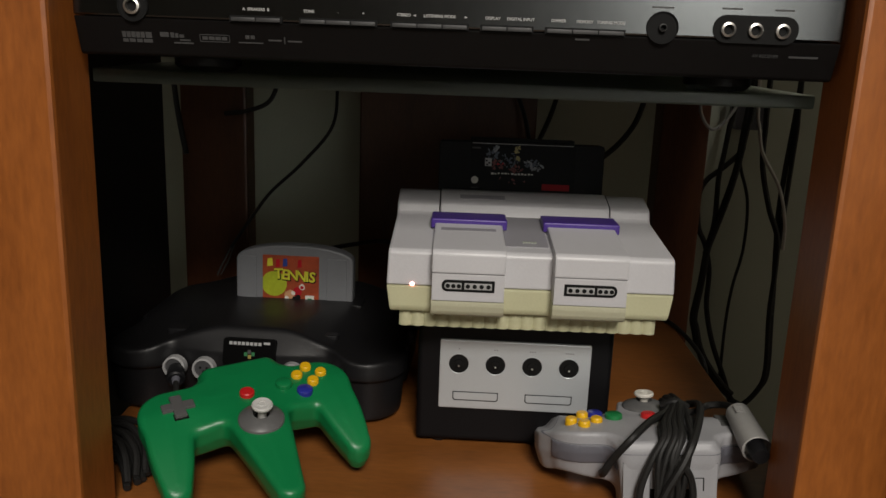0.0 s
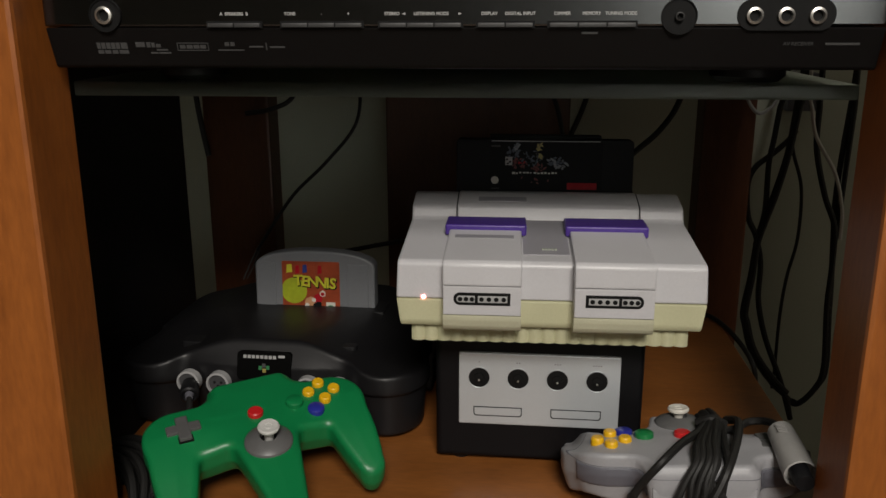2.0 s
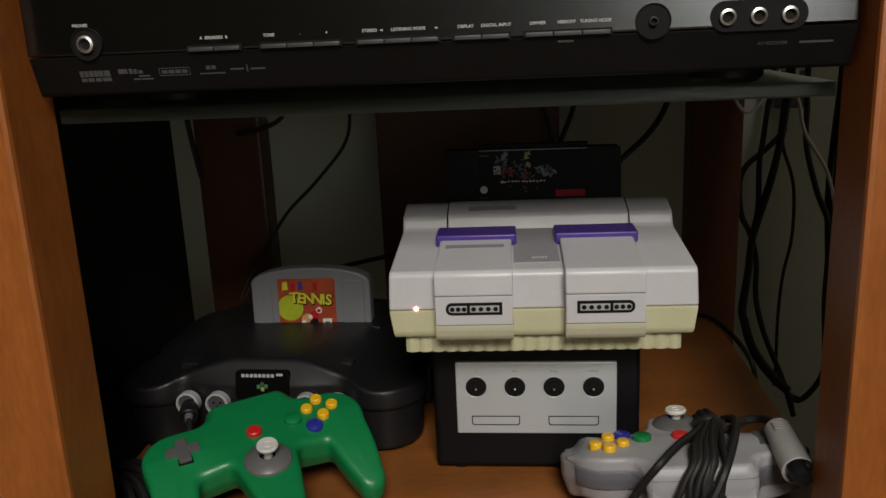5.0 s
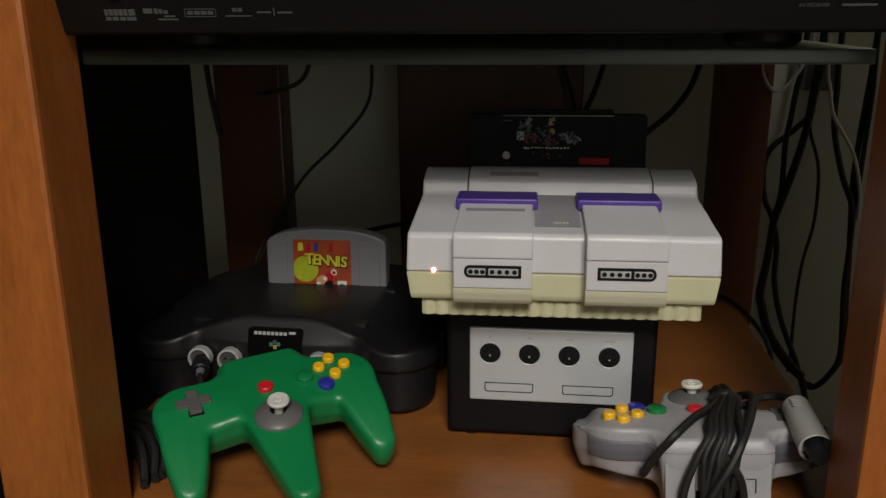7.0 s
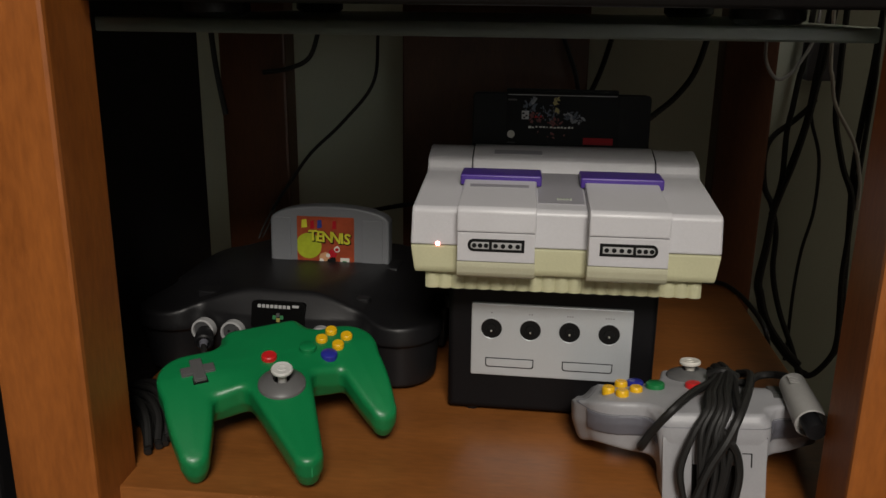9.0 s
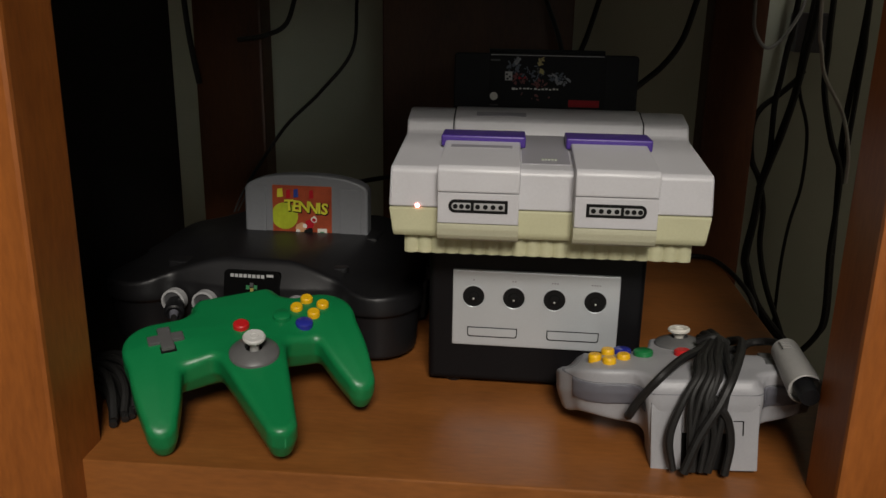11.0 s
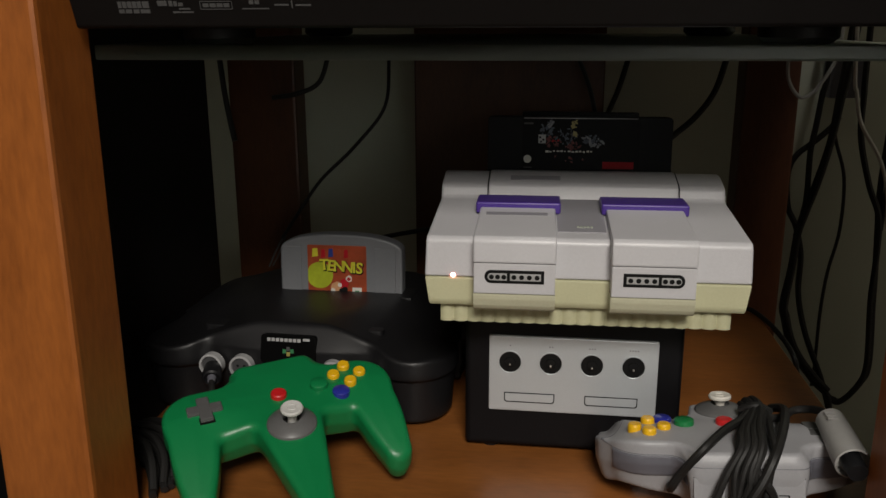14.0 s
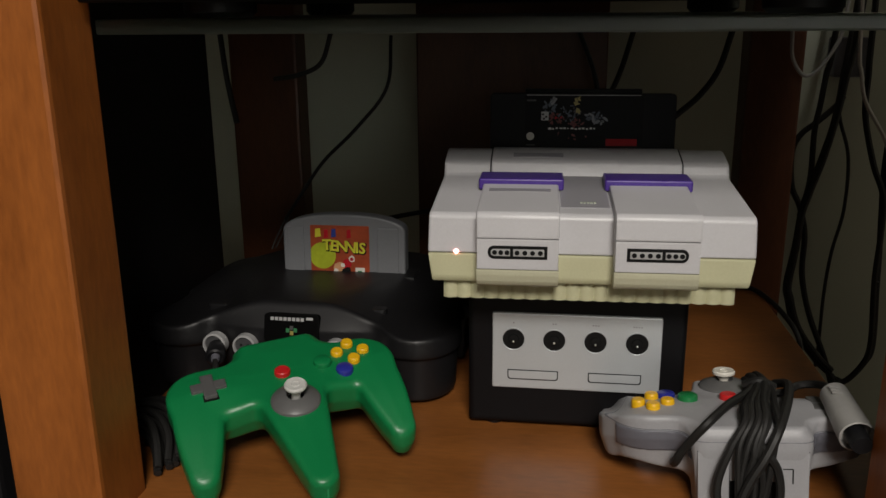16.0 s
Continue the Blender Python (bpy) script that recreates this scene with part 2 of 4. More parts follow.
def surface(f, lo, hi, step):
    """The skin of the solid where f(x, y, z) < 0, as a mesh of quads on a grid."""
    axes = [np.arange(a, b + step, step) for a, b in zip(lo, hi)]
    grid = np.meshgrid(*axes, indexing="ij")
    v = f(*grid)
    inside = v < 0
    shape = [len(a) - 1 for a in axes]

    def corner(a, i, j, k):
        return a[i : i + shape[0], j : j + shape[1], k : k + shape[2]]

    total = sum(corner(inside, i, j, k).astype(int) for i in (0, 1) for j in (0, 1) for k in (0, 1))
    mixed = (total > 0) & (total < 8)
    place, count = np.zeros((*shape, 3)), np.zeros(shape)
    for axis in range(3):
        for p in (0, 1):
            for q in (0, 1):
                o = [p, q]
                o.insert(axis, 0)
                e = list(o)
                e[axis] = 1
                a, b = corner(v, *o), corner(v, *e)
                cross = (a < 0) != (b < 0)
                t = np.where(cross, a / np.where(cross, a - b, 1), 0)
                for d in range(3):
                    place[..., d] += np.where(cross, t if d == axis else o[d], 0)
                count += cross
    idx = np.full(shape, -1)
    idx[mixed] = np.arange(mixed.sum())
    where = np.argwhere(mixed)
    verts = (where + place[mixed] / count[mixed][:, None]) * step + np.array([a[0] for a in axes])
    faces = []
    for axis in range(3):
        u, w = (axis + 1) % 3, (axis + 2) % 3
        a = inside
        b = np.roll(inside, -1, axis)
        cut = a != b
        sl = [slice(1, n) for n in shape]
        sl[axis] = slice(0, shape[axis])
        for at in np.argwhere(cut[tuple(sl)]):
            at = at + [0 if d == axis else 1 for d in range(3)]
            quad = []
            for du, dw in ((0, 0), (-1, 0), (-1, -1), (0, -1)):
                c = at.copy()
                c[u] += du
                c[w] += dw
                quad.append(int(idx[tuple(c)]))
            faces.append(quad if inside[tuple(at)] else quad[::-1])
    me = bpy.data.meshes.new("skin")
    me.from_pydata(verts.tolist(), [], [f for f in faces if min(f) >= 0])
    me.shade_smooth()
    return me


# ---- the room ----
FLOOR = -0.30
solid("floor", box(-2.2, 2.2, -2.6, 1.06, FLOOR - 0.05, FLOOR), M_CARPET, Matrix(), "brown carpeted floor under the stand", "floor", kind="structure")
solid("wall_north", box(-2.2, 2.2, 1.06, 1.16, FLOOR, 2.3), M_WALL, Matrix(), "grey-green painted wall behind the stand", "wall", kind="structure")
solid("wall_south", box(-2.2, 2.2, -2.7, -2.6, FLOOR, 2.3), M_ROOM, Matrix(), "plain cream painted room wall", "wall", kind="structure")
solid("wall_west", box(-2.3, -2.2, -2.6, 1.06, FLOOR, 2.3), M_ROOM, Matrix(), "plain cream painted room wall", "wall", kind="structure")
solid("wall_east", box(2.2, 2.3, -2.6, 1.06, FLOOR, 2.3), M_ROOM, Matrix(), "plain cream painted room wall", "wall", kind="structure")
solid("ceiling", box(-2.3, 2.3, -2.7, 1.16, 2.3, 2.4), M_CEIL, Matrix(), "plain white room ceiling", "ceiling", kind="structure")

# ---- the stand ----
stand = thing("tv_stand", pose(0, 0, FLOOR), "cherry-veneered wooden media stand with square posts and glass shelf", "tv stand")
up = -FLOOR


def at_world(z=0.0):
    return pose(0, 0, up + z)


for x0, x1, y0, y1 in ((-0.277, -0.222, 0.399, 0.450), (0.215, 0.272, 0.402, 0.447)):
    part("post", box(x0, x1, y0, y1, FLOOR, 0.4402, 0.003), M_WOOD_POST, stand, at=at_world())
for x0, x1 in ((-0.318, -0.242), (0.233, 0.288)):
    part("rear_post", box(x0, x1, 0.905, 0.945, FLOOR, 0.4402, 0.003), M_WOOD_REAR_SHADED, stand, at=at_world())
part("rear_panel", box(-0.114, 0.093, 0.93, 0.948, FLOOR, 0.4402, 0.002), M_WOOD_REAR_SHADED, stand, at=at_world())
shelf_outline = [(-0.2225, 0.424), (0.2155, 0.424), (0.2155, 0.4475), (0.262, 0.4475), (0.262, 0.9045), (-0.272, 0.9045), (-0.272, 0.4505), (-0.2225, 0.4505)]
part("shelf", prism(shelf_outline, -0.030, 0.0, "z", 0.0015), M_WOOD_SHELF, stand, at=at_world())
# Unseen top, set low and deep to keep light off the rear wall.
part("unseen_top_board", box(-0.330, 0.280, 0.385, 1.045, 0.4405, 0.470, 0.003), M_WOOD_SHELF, stand, at=at_world())
pane = part("glass_shelf", box(-0.2215, 0.2145, 0.4510, 0.90, 0.2835, 0.2917, 0.0012), M_GLASS, stand, "green-tinted tempered glass", at=at_world())
pane.visible_shadow = False

# ---- receiver ----
receiver = thing("av_receiver", pose(-0.0025, 0.42, 0.2920), "black audio receiver with brushed metal front on a glass shelf", "av receiver")
FACE = 0.0
part("case", box(-0.2135, 0.2135, 0.012, 0.36, 0.0095, 0.145, 0.002), M_REC_LOW, receiver)
part("front_panel", box(-0.2145, 0.2145, FACE, 0.012, 0.0302, 0.147, 0.0012), M_REC, receiver, "black brushed metal panel")
part("lower_strip", prism([(0.0004, 0.0298), (0.0074, 0.0095), (0.0090, 0.0085), (0.0300, 0.0085), (0.0300, 0.0298)], -0.2145, 0.2145, "x", 0.0010), M_REC_LOW, receiver)
STRIP = pose(0, 0.0002, 0.0298, 19)
for x in (-0.155, 0.164):
    for y in (0.055, 0.31):
        part("foot", lathe([(0, 0), (0.017, 0), (0.0205, 0.003), (0.0205, 0.0100), (0, 0.0100)]), M_BLACK, receiver, at=pose(x, y, 0.0))
Z_BTN = 0.0312
M_BTN_DARK = material("dark_grey_button", (0.035, 0.035, 0.035), 0.45)
for lo, hi, count in ((-0.1255, -0.0975, 2), (-0.0865, -0.0445, 3), (-0.0355, 0.0065, 3), (0.0145, 0.0425, 2), (0.0505, 0.0935, 3)):
    part("button_slot", box(lo - 0.0008, hi + 0.0008, -0.0006, 0.003, Z_BTN - 0.0018, Z_BTN + 0.0018), M_HOLE, receiver)
    w = (hi - lo) / count
    for i in range(count):
        part("button", box(lo + i * w + 0.0003, lo + (i + 1) * w - 0.0003, -0.0022, 0.002, Z_BTN - 0.0013, Z_BTN + 0.0008, 0.0003), M_BTN_DARK, receiver)
for text, x, z in (("PHONES", -0.183, 0.0505), ("A  SPEAKERS  B", -0.1115, 0.0415), ("TONE", -0.082, 0.0415), ("-", -0.0655, 0.0415), ("+", -0.0515, 0.0415), ("STEREO", -0.029, 0.0415), ("LISTENING MODE", -0.009, 0.0415), ("DISPLAY", 0.0205, 0.0415), ("DIGITAL INPUT", 0.036, 0.0415), ("DIMMER", 0.057, 0.0415), ("MEMORY", 0.0715, 0.0415), ("TUNING MODE", 0.086, 0.0415), ("MULTI CH", -0.117, 0.0650), ("DVD", -0.0725, 0.0650), ("CBL/SAT", -0.0345, 0.0650), ("AUX", -0.014, 0.0650), ("TAPE", 0.018, 0.0650), ("TUNER", 0.038, 0.0650), ("CD", 0.058, 0.0650), ("AV RECEIVER", 0.174, 0.0262)):
    part("lettering", words(text, 0.0016 if "AV" not in text else 0.0018, bold=0.0 if "AV" in text else 0.00005), M_PRINT if "AV" in text else M_TEXT, receiver, at=pose(x, -0.0003, z - 0.005) if z > 0.036 else STRIP @ pose(x, -0.0001, z - 0.0348))
for x0, x1, z in ((-0.064, -0.052, 0.065), (0.067, 0.075, 0.0318), (0.187, 0.2035, 0.0262), (0.108, 0.120, 0.0508), (0.1465, 0.1575, 0.0515), (0.1755, 0.1860, 0.0515)):
    part("print_bar", box(x0, x1, -0.0003, 0.002, -0.0005, 0.0005), M_PRINT, receiver, at=pose(0, 0, z - 0.005) if z > 0.036 else STRIP @ pose(0, 0, z - 0.0348))
for x, way in ((-0.0222, -1), (0.0048, 1)):
    part("arrow_mark", prism([(x, 0.0359), (x, 0.0371), (x + way * 0.0018, 0.0365)], -0.0003, 0.002, "y"), M_TEXT, receiver)
# maker's badges along the lower strip, as plain shapes
for x0, x1, z0, z1 in ((-0.1885, -0.1865, 0.0232, 0.0265), (-0.1860, -0.1838, 0.0232, 0.0265), (-0.1833, -0.1810, 0.0232, 0.0265), (-0.1806, -0.1784, 0.0232, 0.0265), (-0.1780, -0.1758, 0.0232, 0.0265), (-0.1752, -0.1717, 0.0232, 0.0265), (-0.1885, -0.1855, 0.0205, 0.0224), (-0.1848, -0.1815, 0.0205, 0.0224), (-0.1806, -0.1775, 0.0205, 0.0224), (-0.1768, -0.1717, 0.0205, 0.0224), (-0.1595, -0.1555, 0.0205, 0.0213), (-0.1550, -0.1485, 0.0205, 0.0213), (-0.1560, -0.1500, 0.0222, 0.0230), (-0.167, -0.162, 0.0242, 0.0268), (-0.1610, -0.1590, 0.0240, 0.0268), (-0.1584, -0.1566, 0.0240, 0.0265), (-0.1560, -0.1535, 0.0240, 0.0258), (-0.1445, -0.1275, 0.0262, 0.0265), (-0.1445, -0.1275, 0.0222, 0.0225), (-0.1445, -0.1442, 0.0222, 0.0265), (-0.1278, -0.1275, 0.0222, 0.0265), (-0.1430, -0.1400, 0.0234, 0.0253), (-0.1393, -0.1362, 0.0234, 0.0253), (-0.1356, -0.1326, 0.0234, 0.0253), (-0.1320, -0.1290, 0.0234, 0.0253), (-0.1185, -0.1162, 0.0248, 0.0268), (-0.1155, -0.1132, 0.0248, 0.0268), (-0.1225, -0.1085, 0.0222, 0.0228), (-0.1055, -0.098, 0.0240, 0.0248), (-0.0945, -0.0865, 0.0238, 0.0246), (-0.0966, -0.0960, 0.0226, 0.0266)):
    part("badge", box(x0, x1, -0.0002, 0.002, z0 - 0.0348, z1 - 0.0348), M_PRINT, receiver, at=STRIP)


def jack(x, z, ring, dish, metal):
    at = pose(x, 0, z - 0.005, 90)
    if dish:
        part("jack_dish", lathe([(0, 0.0003), (dish, 0.0003), (dish, 0.0012), (dish + 0.0005, 0.0012), (dish + 0.0005, 0), (0, 0)], 32), M_HOLE, receiver, at=at)
    body = part("jack", lathe([(ring * 0.66, 0.0005), (ring * 0.72, 0.0032), (ring, 0.0028), (ring, 0.0004), (ring * 0.66, 0.0003)], 24), metal, receiver, "nickel jack ring", at=at)
    part("jack_hole", lathe([(0, 0.0006), (ring * 0.7, 0.0006), (ring * 0.7, 0.0003), (0, 0.0003)], 20), M_HOLE, body)


jack(-0.1805, 0.0410, 0.0045, 0.0080, M_CHROME)
jack(0.1145, 0.0400, 0.0022, 0.0083, M_BTN_DARK)
part("jack_panel", prism(rounded(0.1425, 0.1895, 0.0282, 0.0432, 0.0072, 8), -0.0008, 0.001, "y"), M_HOLE, receiver)
for x in (0.1505, 0.1655, 0.1805):
    jack(x, 0.0403, 0.0040, 0, M_CHROME)

# ---- 16-bit console ----
sixteen = thing("game_console", pose(0.0575, 0.514, 0.1120, 0, 0, 0.3), "light grey game console with purple switches and yellowed underside", "game console")
upper = [(0.0, 0.0325), (0.0014, 0.0560), (0.0040, 0.0585), (0.0855, 0.0662), (0.0880, 0.0675), (0.0915, 0.0750), (0.0950, 0.0765), (0.1150, 0.0812), (0.1220, 0.0810), (0.2350, 0.0560), (0.2400, 0.0325)]


def draw_in(bm, z_full, z_end, share):
    """Narrows a shell evenly from one height to another."""
    for v in bm.verts:
        v.co.x *= 1 - share * min(1.0, max(0.0, (v.co.z - z_full) / (z_end - z_full)))
    return bm


part("upper_shell", draw_in(prism(upper, -0.1030, 0.1030, "x", 0.0016, 3), 0.0325, 0.060, 0.011), M_GREY, sixteen, "light grey plastic shell")
lower = [(0.0015, 0.0128), (0.0, 0.0160), (0.0, 0.0321), (0.2400, 0.0321), (0.2380, 0.0128)]
part("lower_shell", draw_in(prism(lower, -0.1030, 0.1030, "x", 0.0014, 2), 0.0321, 0.0128, 0.026), M_YELLOWED, sixteen, "yellowed plastic shell")
flutes = []
for i in range(21 * 6 + 1):
    x = -0.0935 + 0.187 * i / (21 * 6)
    flutes.append((x, 0.0075 - 0.0019 * abs(math.sin(math.pi * i / 6)) ** 0.8))
part("fluted_base", prism(flutes + [(0.0935, 0.23), (-0.0935, 0.23)], 0.0, 0.0126, "z"), M_YELLOWED, sixteen)
part("rear_cover", prism([(0.0850, 0.064), (0.0872, 0.0690), (0.0905, 0.0762), (0.0940, 0.0778), (0.1140, 0.0825), (0.1195, 0.0826), (0.1195, 0.064)], -0.0672, 0.0690, "x", 0.0012), M_GREY, sixteen)
part("slot_surround", box(-0.0672, 0.0690, 0.1400, 0.2000, 0.0600, 0.0775, 0.0012), M_GREY, sixteen)
part("slot", box(-0.0672, 0.0690, 0.1190, 0.1405, 0.0700, 0.0812), M_HOLE, sixteen)
for x in (-0.0677, 0.0695):
    part("seam", prism([(0.0862, 0.060), (0.0874, 0.0678), (0.0908, 0.0755), (0.0946, 0.0772), (0.1146, 0.0818), (0.1195, 0.0818), (0.1195, 0.060)], x - 0.0004, x + 0.0004, "x"), M_HOLE, sixteen)
part("eject_button", prism([(0.016, 0.0602), (0.0835, 0.0678), (0.0835, 0.064), (0.016, 0.056)], -0.0180, 0.0135, "x", 0.0006), M_GREY2, sixteen, "mid grey plastic button")
for i, x in enumerate((-0.0052, -0.0032, -0.0010, 0.0012, 0.0034)):
    part("print_bar", box(x, x + 0.0014, 0.0235, 0.0255, 0.0600, 0.0619), M_EJECT, sixteen)
part("print_bar", prism([(0.098, 0.0785), (0.105, 0.0800), (0.105, 0.0808), (0.098, 0.0792)], -0.0515, -0.0150, "x"), M_GREY2, sixteen)
for x0, x1, round_side in ((-0.0705, -0.0190, "ad"), (0.0150, 0.0668, "bc")):
    xc = (x0 + x1) / 2
    bay = part("controller_bay", prism([(-0.0140, 0.0462), (-0.0132, 0.0600), (-0.0108, 0.0627), (0.0520, 0.0684), (0.0520, 0.0560), (0.0, 0.0462)], x0, x1, "x", 0.0014), M_GREY, sixteen)
    part("socket_plate", box(x0 + 0.0003, x1 - 0.0003, -0.0137, 0.002, 0.0262, 0.0458, 0.0006), M_GREY, bay)
    part("bay_skirt", prism([(-0.0137, 0.0258), (-0.0136, 0.0222), (-0.0127, 0.0182), (-0.0108, 0.0152), (-0.0078, 0.0136), (0.002, 0.0132), (0.002, 0.0258)], x0, x1, "x", 0.0005), M_YELLOWED2, bay, "yellowed plastic skirt")
    p0, p1, zc = xc - 0.0186, xc + 0.0186, 0.0374
    part("socket", prism(rounded(p0, p1, zc - 0.0043, zc + 0.0043, 0.0040, 6, round_side), -0.0141, -0.010, "y", 0.0003), M_HOLE, bay, "black controller socket")
    cut = p0 + 0.0150 if round_side == "ad" else p1 - 0.0150
    for a, b, sides in ((p0 + 0.0020, cut - 0.0010, "ad" if round_side == "ad" else ""), (cut + 0.0010, p1 - 0.0020, "bc" if round_side == "bc" else "")):
        block = part("socket_block", prism(rounded(a, b, zc - 0.0023, zc + 0.0023, 0.0021, 4, sides), -0.0145, -0.012, "y", 0.0002), M_RIM, bay)
        count = 3 if (b - a) < 0.0165 else 4
        for i in range(count):
            hx = a + (b - a) * (i + (0.62 if count == 3 and sides == "ad" else 0.5)) / (count + (0.1 if sides == "ad" else 0))
            part("pin_hole", lathe([(0, 0.0001), (0.0016, 0.0001), (0.0016, 0), (0, 0)], 10), M_HOLE, block, at=pose(hx, -0.01452, zc, 90))
    part("slide_switch", box(x0 - 0.0030, x1 + 0.0035, 0.0490, 0.0760, 0.0640, 0.0718, 0.0015, 3), M_PURPLE, sixteen, "purple plastic slide switch")
part("print_bar", prism([(0.0322, 0.0655), (0.0385, 0.0660), (0.0385, 0.06745), (0.0322, 0.06685)], -0.0655, -0.0245, "x"), M_GREY2, sixteen)
part("power_light", lathe([(0, 0.0012), (0.0012, 0.0009), (0.0016, 0), (0, 0)], 12), glow("red_led", (1.0, 0.30, 0.27), 9.0), sixteen, "glowing red power light", at=pose(-0.0845, 0.0001, 0.0335, 90))

# cartridge in the 16-bit console
M_BADGE = material("pale_badge_ink", (0.36, 0.36, 0.36), 0.5)
M_CART_BLACK = material("black_cartridge_plastic", (0.005, 0.005, 0.006), 0.6, spec=0.18, vary=0.15, bump=0.2)
M_CART_LABEL = material("black_glossy_label", (0.003, 0.003, 0.004), 0.5, spec=0.12, vary=0.2)
M_RED = material("dark_red_ink", (0.36, 0.010, 0.018), 0.5, spec=0.15)
M_BLUEGREY = material("blue_grey_ink", (0.050, 0.065, 0.095), 0.35, vary=0.4, grain=300)
M_GOLD = material("ochre_ink", (0.30, 0.25, 0.07), 0.35, vary=0.3)
M_WHITE = material("off_white_ink", (0.62, 0.60, 0.55), 0.5)
cart = thing("game_cartridge", pose(0.0555, 0.6360, 0.1910, -4), "black game cartridge with dark label, plugged into the grey console", "game cartridge")
part("shell", prism(rounded(-0.0690, 0.0690, 0.0, 0.0435, 0.003, 4, "cd"), 0.0, 0.0190, "y", 0.0010), M_CART_BLACK, cart)
part("top_ridge", box(-0.0430, 0.0440, 0.003, 0.016, 0.0430, 0.0468, 0.0010), M_CART_BLACK, cart)
label = part("label", box(-0.0425, 0.0450, -0.0004, 0.001, 0.0015, 0.0425), M_CART_LABEL, cart, "dark printed label")
part("rim_line", box(-0.0415, 0.0430, -0.0006, 0.0, 0.0420, 0.0426), M_RIM, label)
part("red_bar", box(0.0180, 0.0410, -0.0006, 0.0, 0.0048, 0.0100), M_RED, label)
part("seal", lathe([(0, 0.0002), (0.0030, 0.0002), (0.0030, 0), (0, 0)], 16), M_WHITE, label, at=pose(-0.0385, -0.0004, 0.0115, 90))
part("print_bar", box(-0.0415, -0.0350, -0.0006, 0.0, 0.0045, 0.0055), M_PRINT, label)
part("print_bar", box(-0.0415, -0.0345, -0.0006, 0.0, 0.0377, 0.0390), M_PRINT, label)
part("print_box", box(-0.0305, -0.0250, -0.0009, 0.0, 0.0235, 0.0300), M_BADGE, label)
for x, z in ((-0.0292, 0.0280), (-0.0268, 0.0262), (-0.0285, 0.0248)):
    part("print_mark", box(x - 0.0008, x + 0.0008, -0.0011, 0.0, z - 0.0007, z + 0.0007), M_HOLE, label)
rng = random.Random(4)
M_PALE = material("pale_blue_grey_ink", (0.17, 0.18, 0.205), 0.4, vary=0.5, grain=350)
M_DIMRED = material("deep_red_ink", (0.125, 0.011, 0.010), 0.4, vary=0.4, grain=300)
ART = (
    (-0.0245, 0.0345, 0.0050, 0.0060, M_BLUEGREY, 26), (-0.0230, 0.0385, 0.0030, 0.0028, M_PALE, 7), (-0.0100, 0.0290, 0.0075, 0.0060, M_BLUEGREY, 22),
    (-0.0035, 0.0375, 0.0026, 0.0040, M_GOLD, 12), (-0.0040, 0.0310, 0.0030, 0.0030, M_PRINT, 10), (-0.0035, 0.0312, 0.0014, 0.0014, M_GOLD, 5),
    (-0.0195, 0.0250, 0.0060, 0.0042, M_DIMRED, 24), (-0.0040, 0.0220, 0.0060, 0.0036, M_DIMRED, 20), (-0.0170, 0.0255, 0.0030, 0.0020, M_RED, 6),
    (0.0090, 0.0265, 0.0085, 0.0032, M_BLUEGREY, 26), (0.0130, 0.0235, 0.0050, 0.0036, M_PALE, 16), (0.0060, 0.0275, 0.0050, 0.0018, M_PALE, 8), (-0.0080, 0.0125, 0.0120, 0.0030, M_DIMRED, 5),
)
level = 0
for cx, cz, rx, rz, tint, count in ART:
    for i in range(count):
        turn, away = rng.uniform(0, 6.28), rng.random() ** 0.6
        x, z = cx + rx * away * math.cos(turn), cz + rz * away * math.sin(turn)
        r, lean, thin = rng.uniform(0.0006, 0.0020), rng.uniform(0, 3.1), rng.uniform(0.25, 0.7)
        blob = []
        for k in range(6):
            u, v = r * rng.uniform(0.7, 1.3) * math.cos(k * 1.05), r * thin * rng.uniform(0.7, 1.3) * math.sin(k * 1.05)
            blob.append((x + u * math.cos(lean) - v * math.sin(lean), min(0.0418, z + u * math.sin(lean) + v * math.cos(lean))))
        level += 1
        part("picture_patch", prism(blob, -0.0006 - level * 0.000002, 0.0, "y"), tint, label)
for i in range(13):
    x = -0.0250 + i * 0.0028
    part("title_stroke", box(x, x + rng.uniform(0.0012, 0.0026), -0.0011, 0.0, 0.0170 + rng.uniform(-0.0004, 0.0003), 0.0178 + rng.uniform(-0.0002, 0.0006)), M_WHITE, label)

# ---- cube console ----
cube = thing("game_console", pose(0.0535, 0.556, 0.0, 0, 0, -1.0), "black cube game console with silver front plate", "game console")
part("body", box(-0.0765, 0.0760, 0.0, 0.160, 0.0030, 0.1118, 0.0045, 4), M_CUBE, cube)
for x in (-0.058, 0.058):
    for y in (0.010, 0.150):
        part("foot", lathe([(0, 0), (0.006, 0), (0.007, 0.0032), (0, 0.0032)], 16), M_BLACK, cube, at=pose(x, y, 0))
plate = part("front_plate", prism(rounded(-0.0590, 0.0588, 0.0325, 0.0895, 0.0010, 2), -0.0026, 0.004, "y", 0.0008, 2), M_SILVER, cube, "silver painted plate")
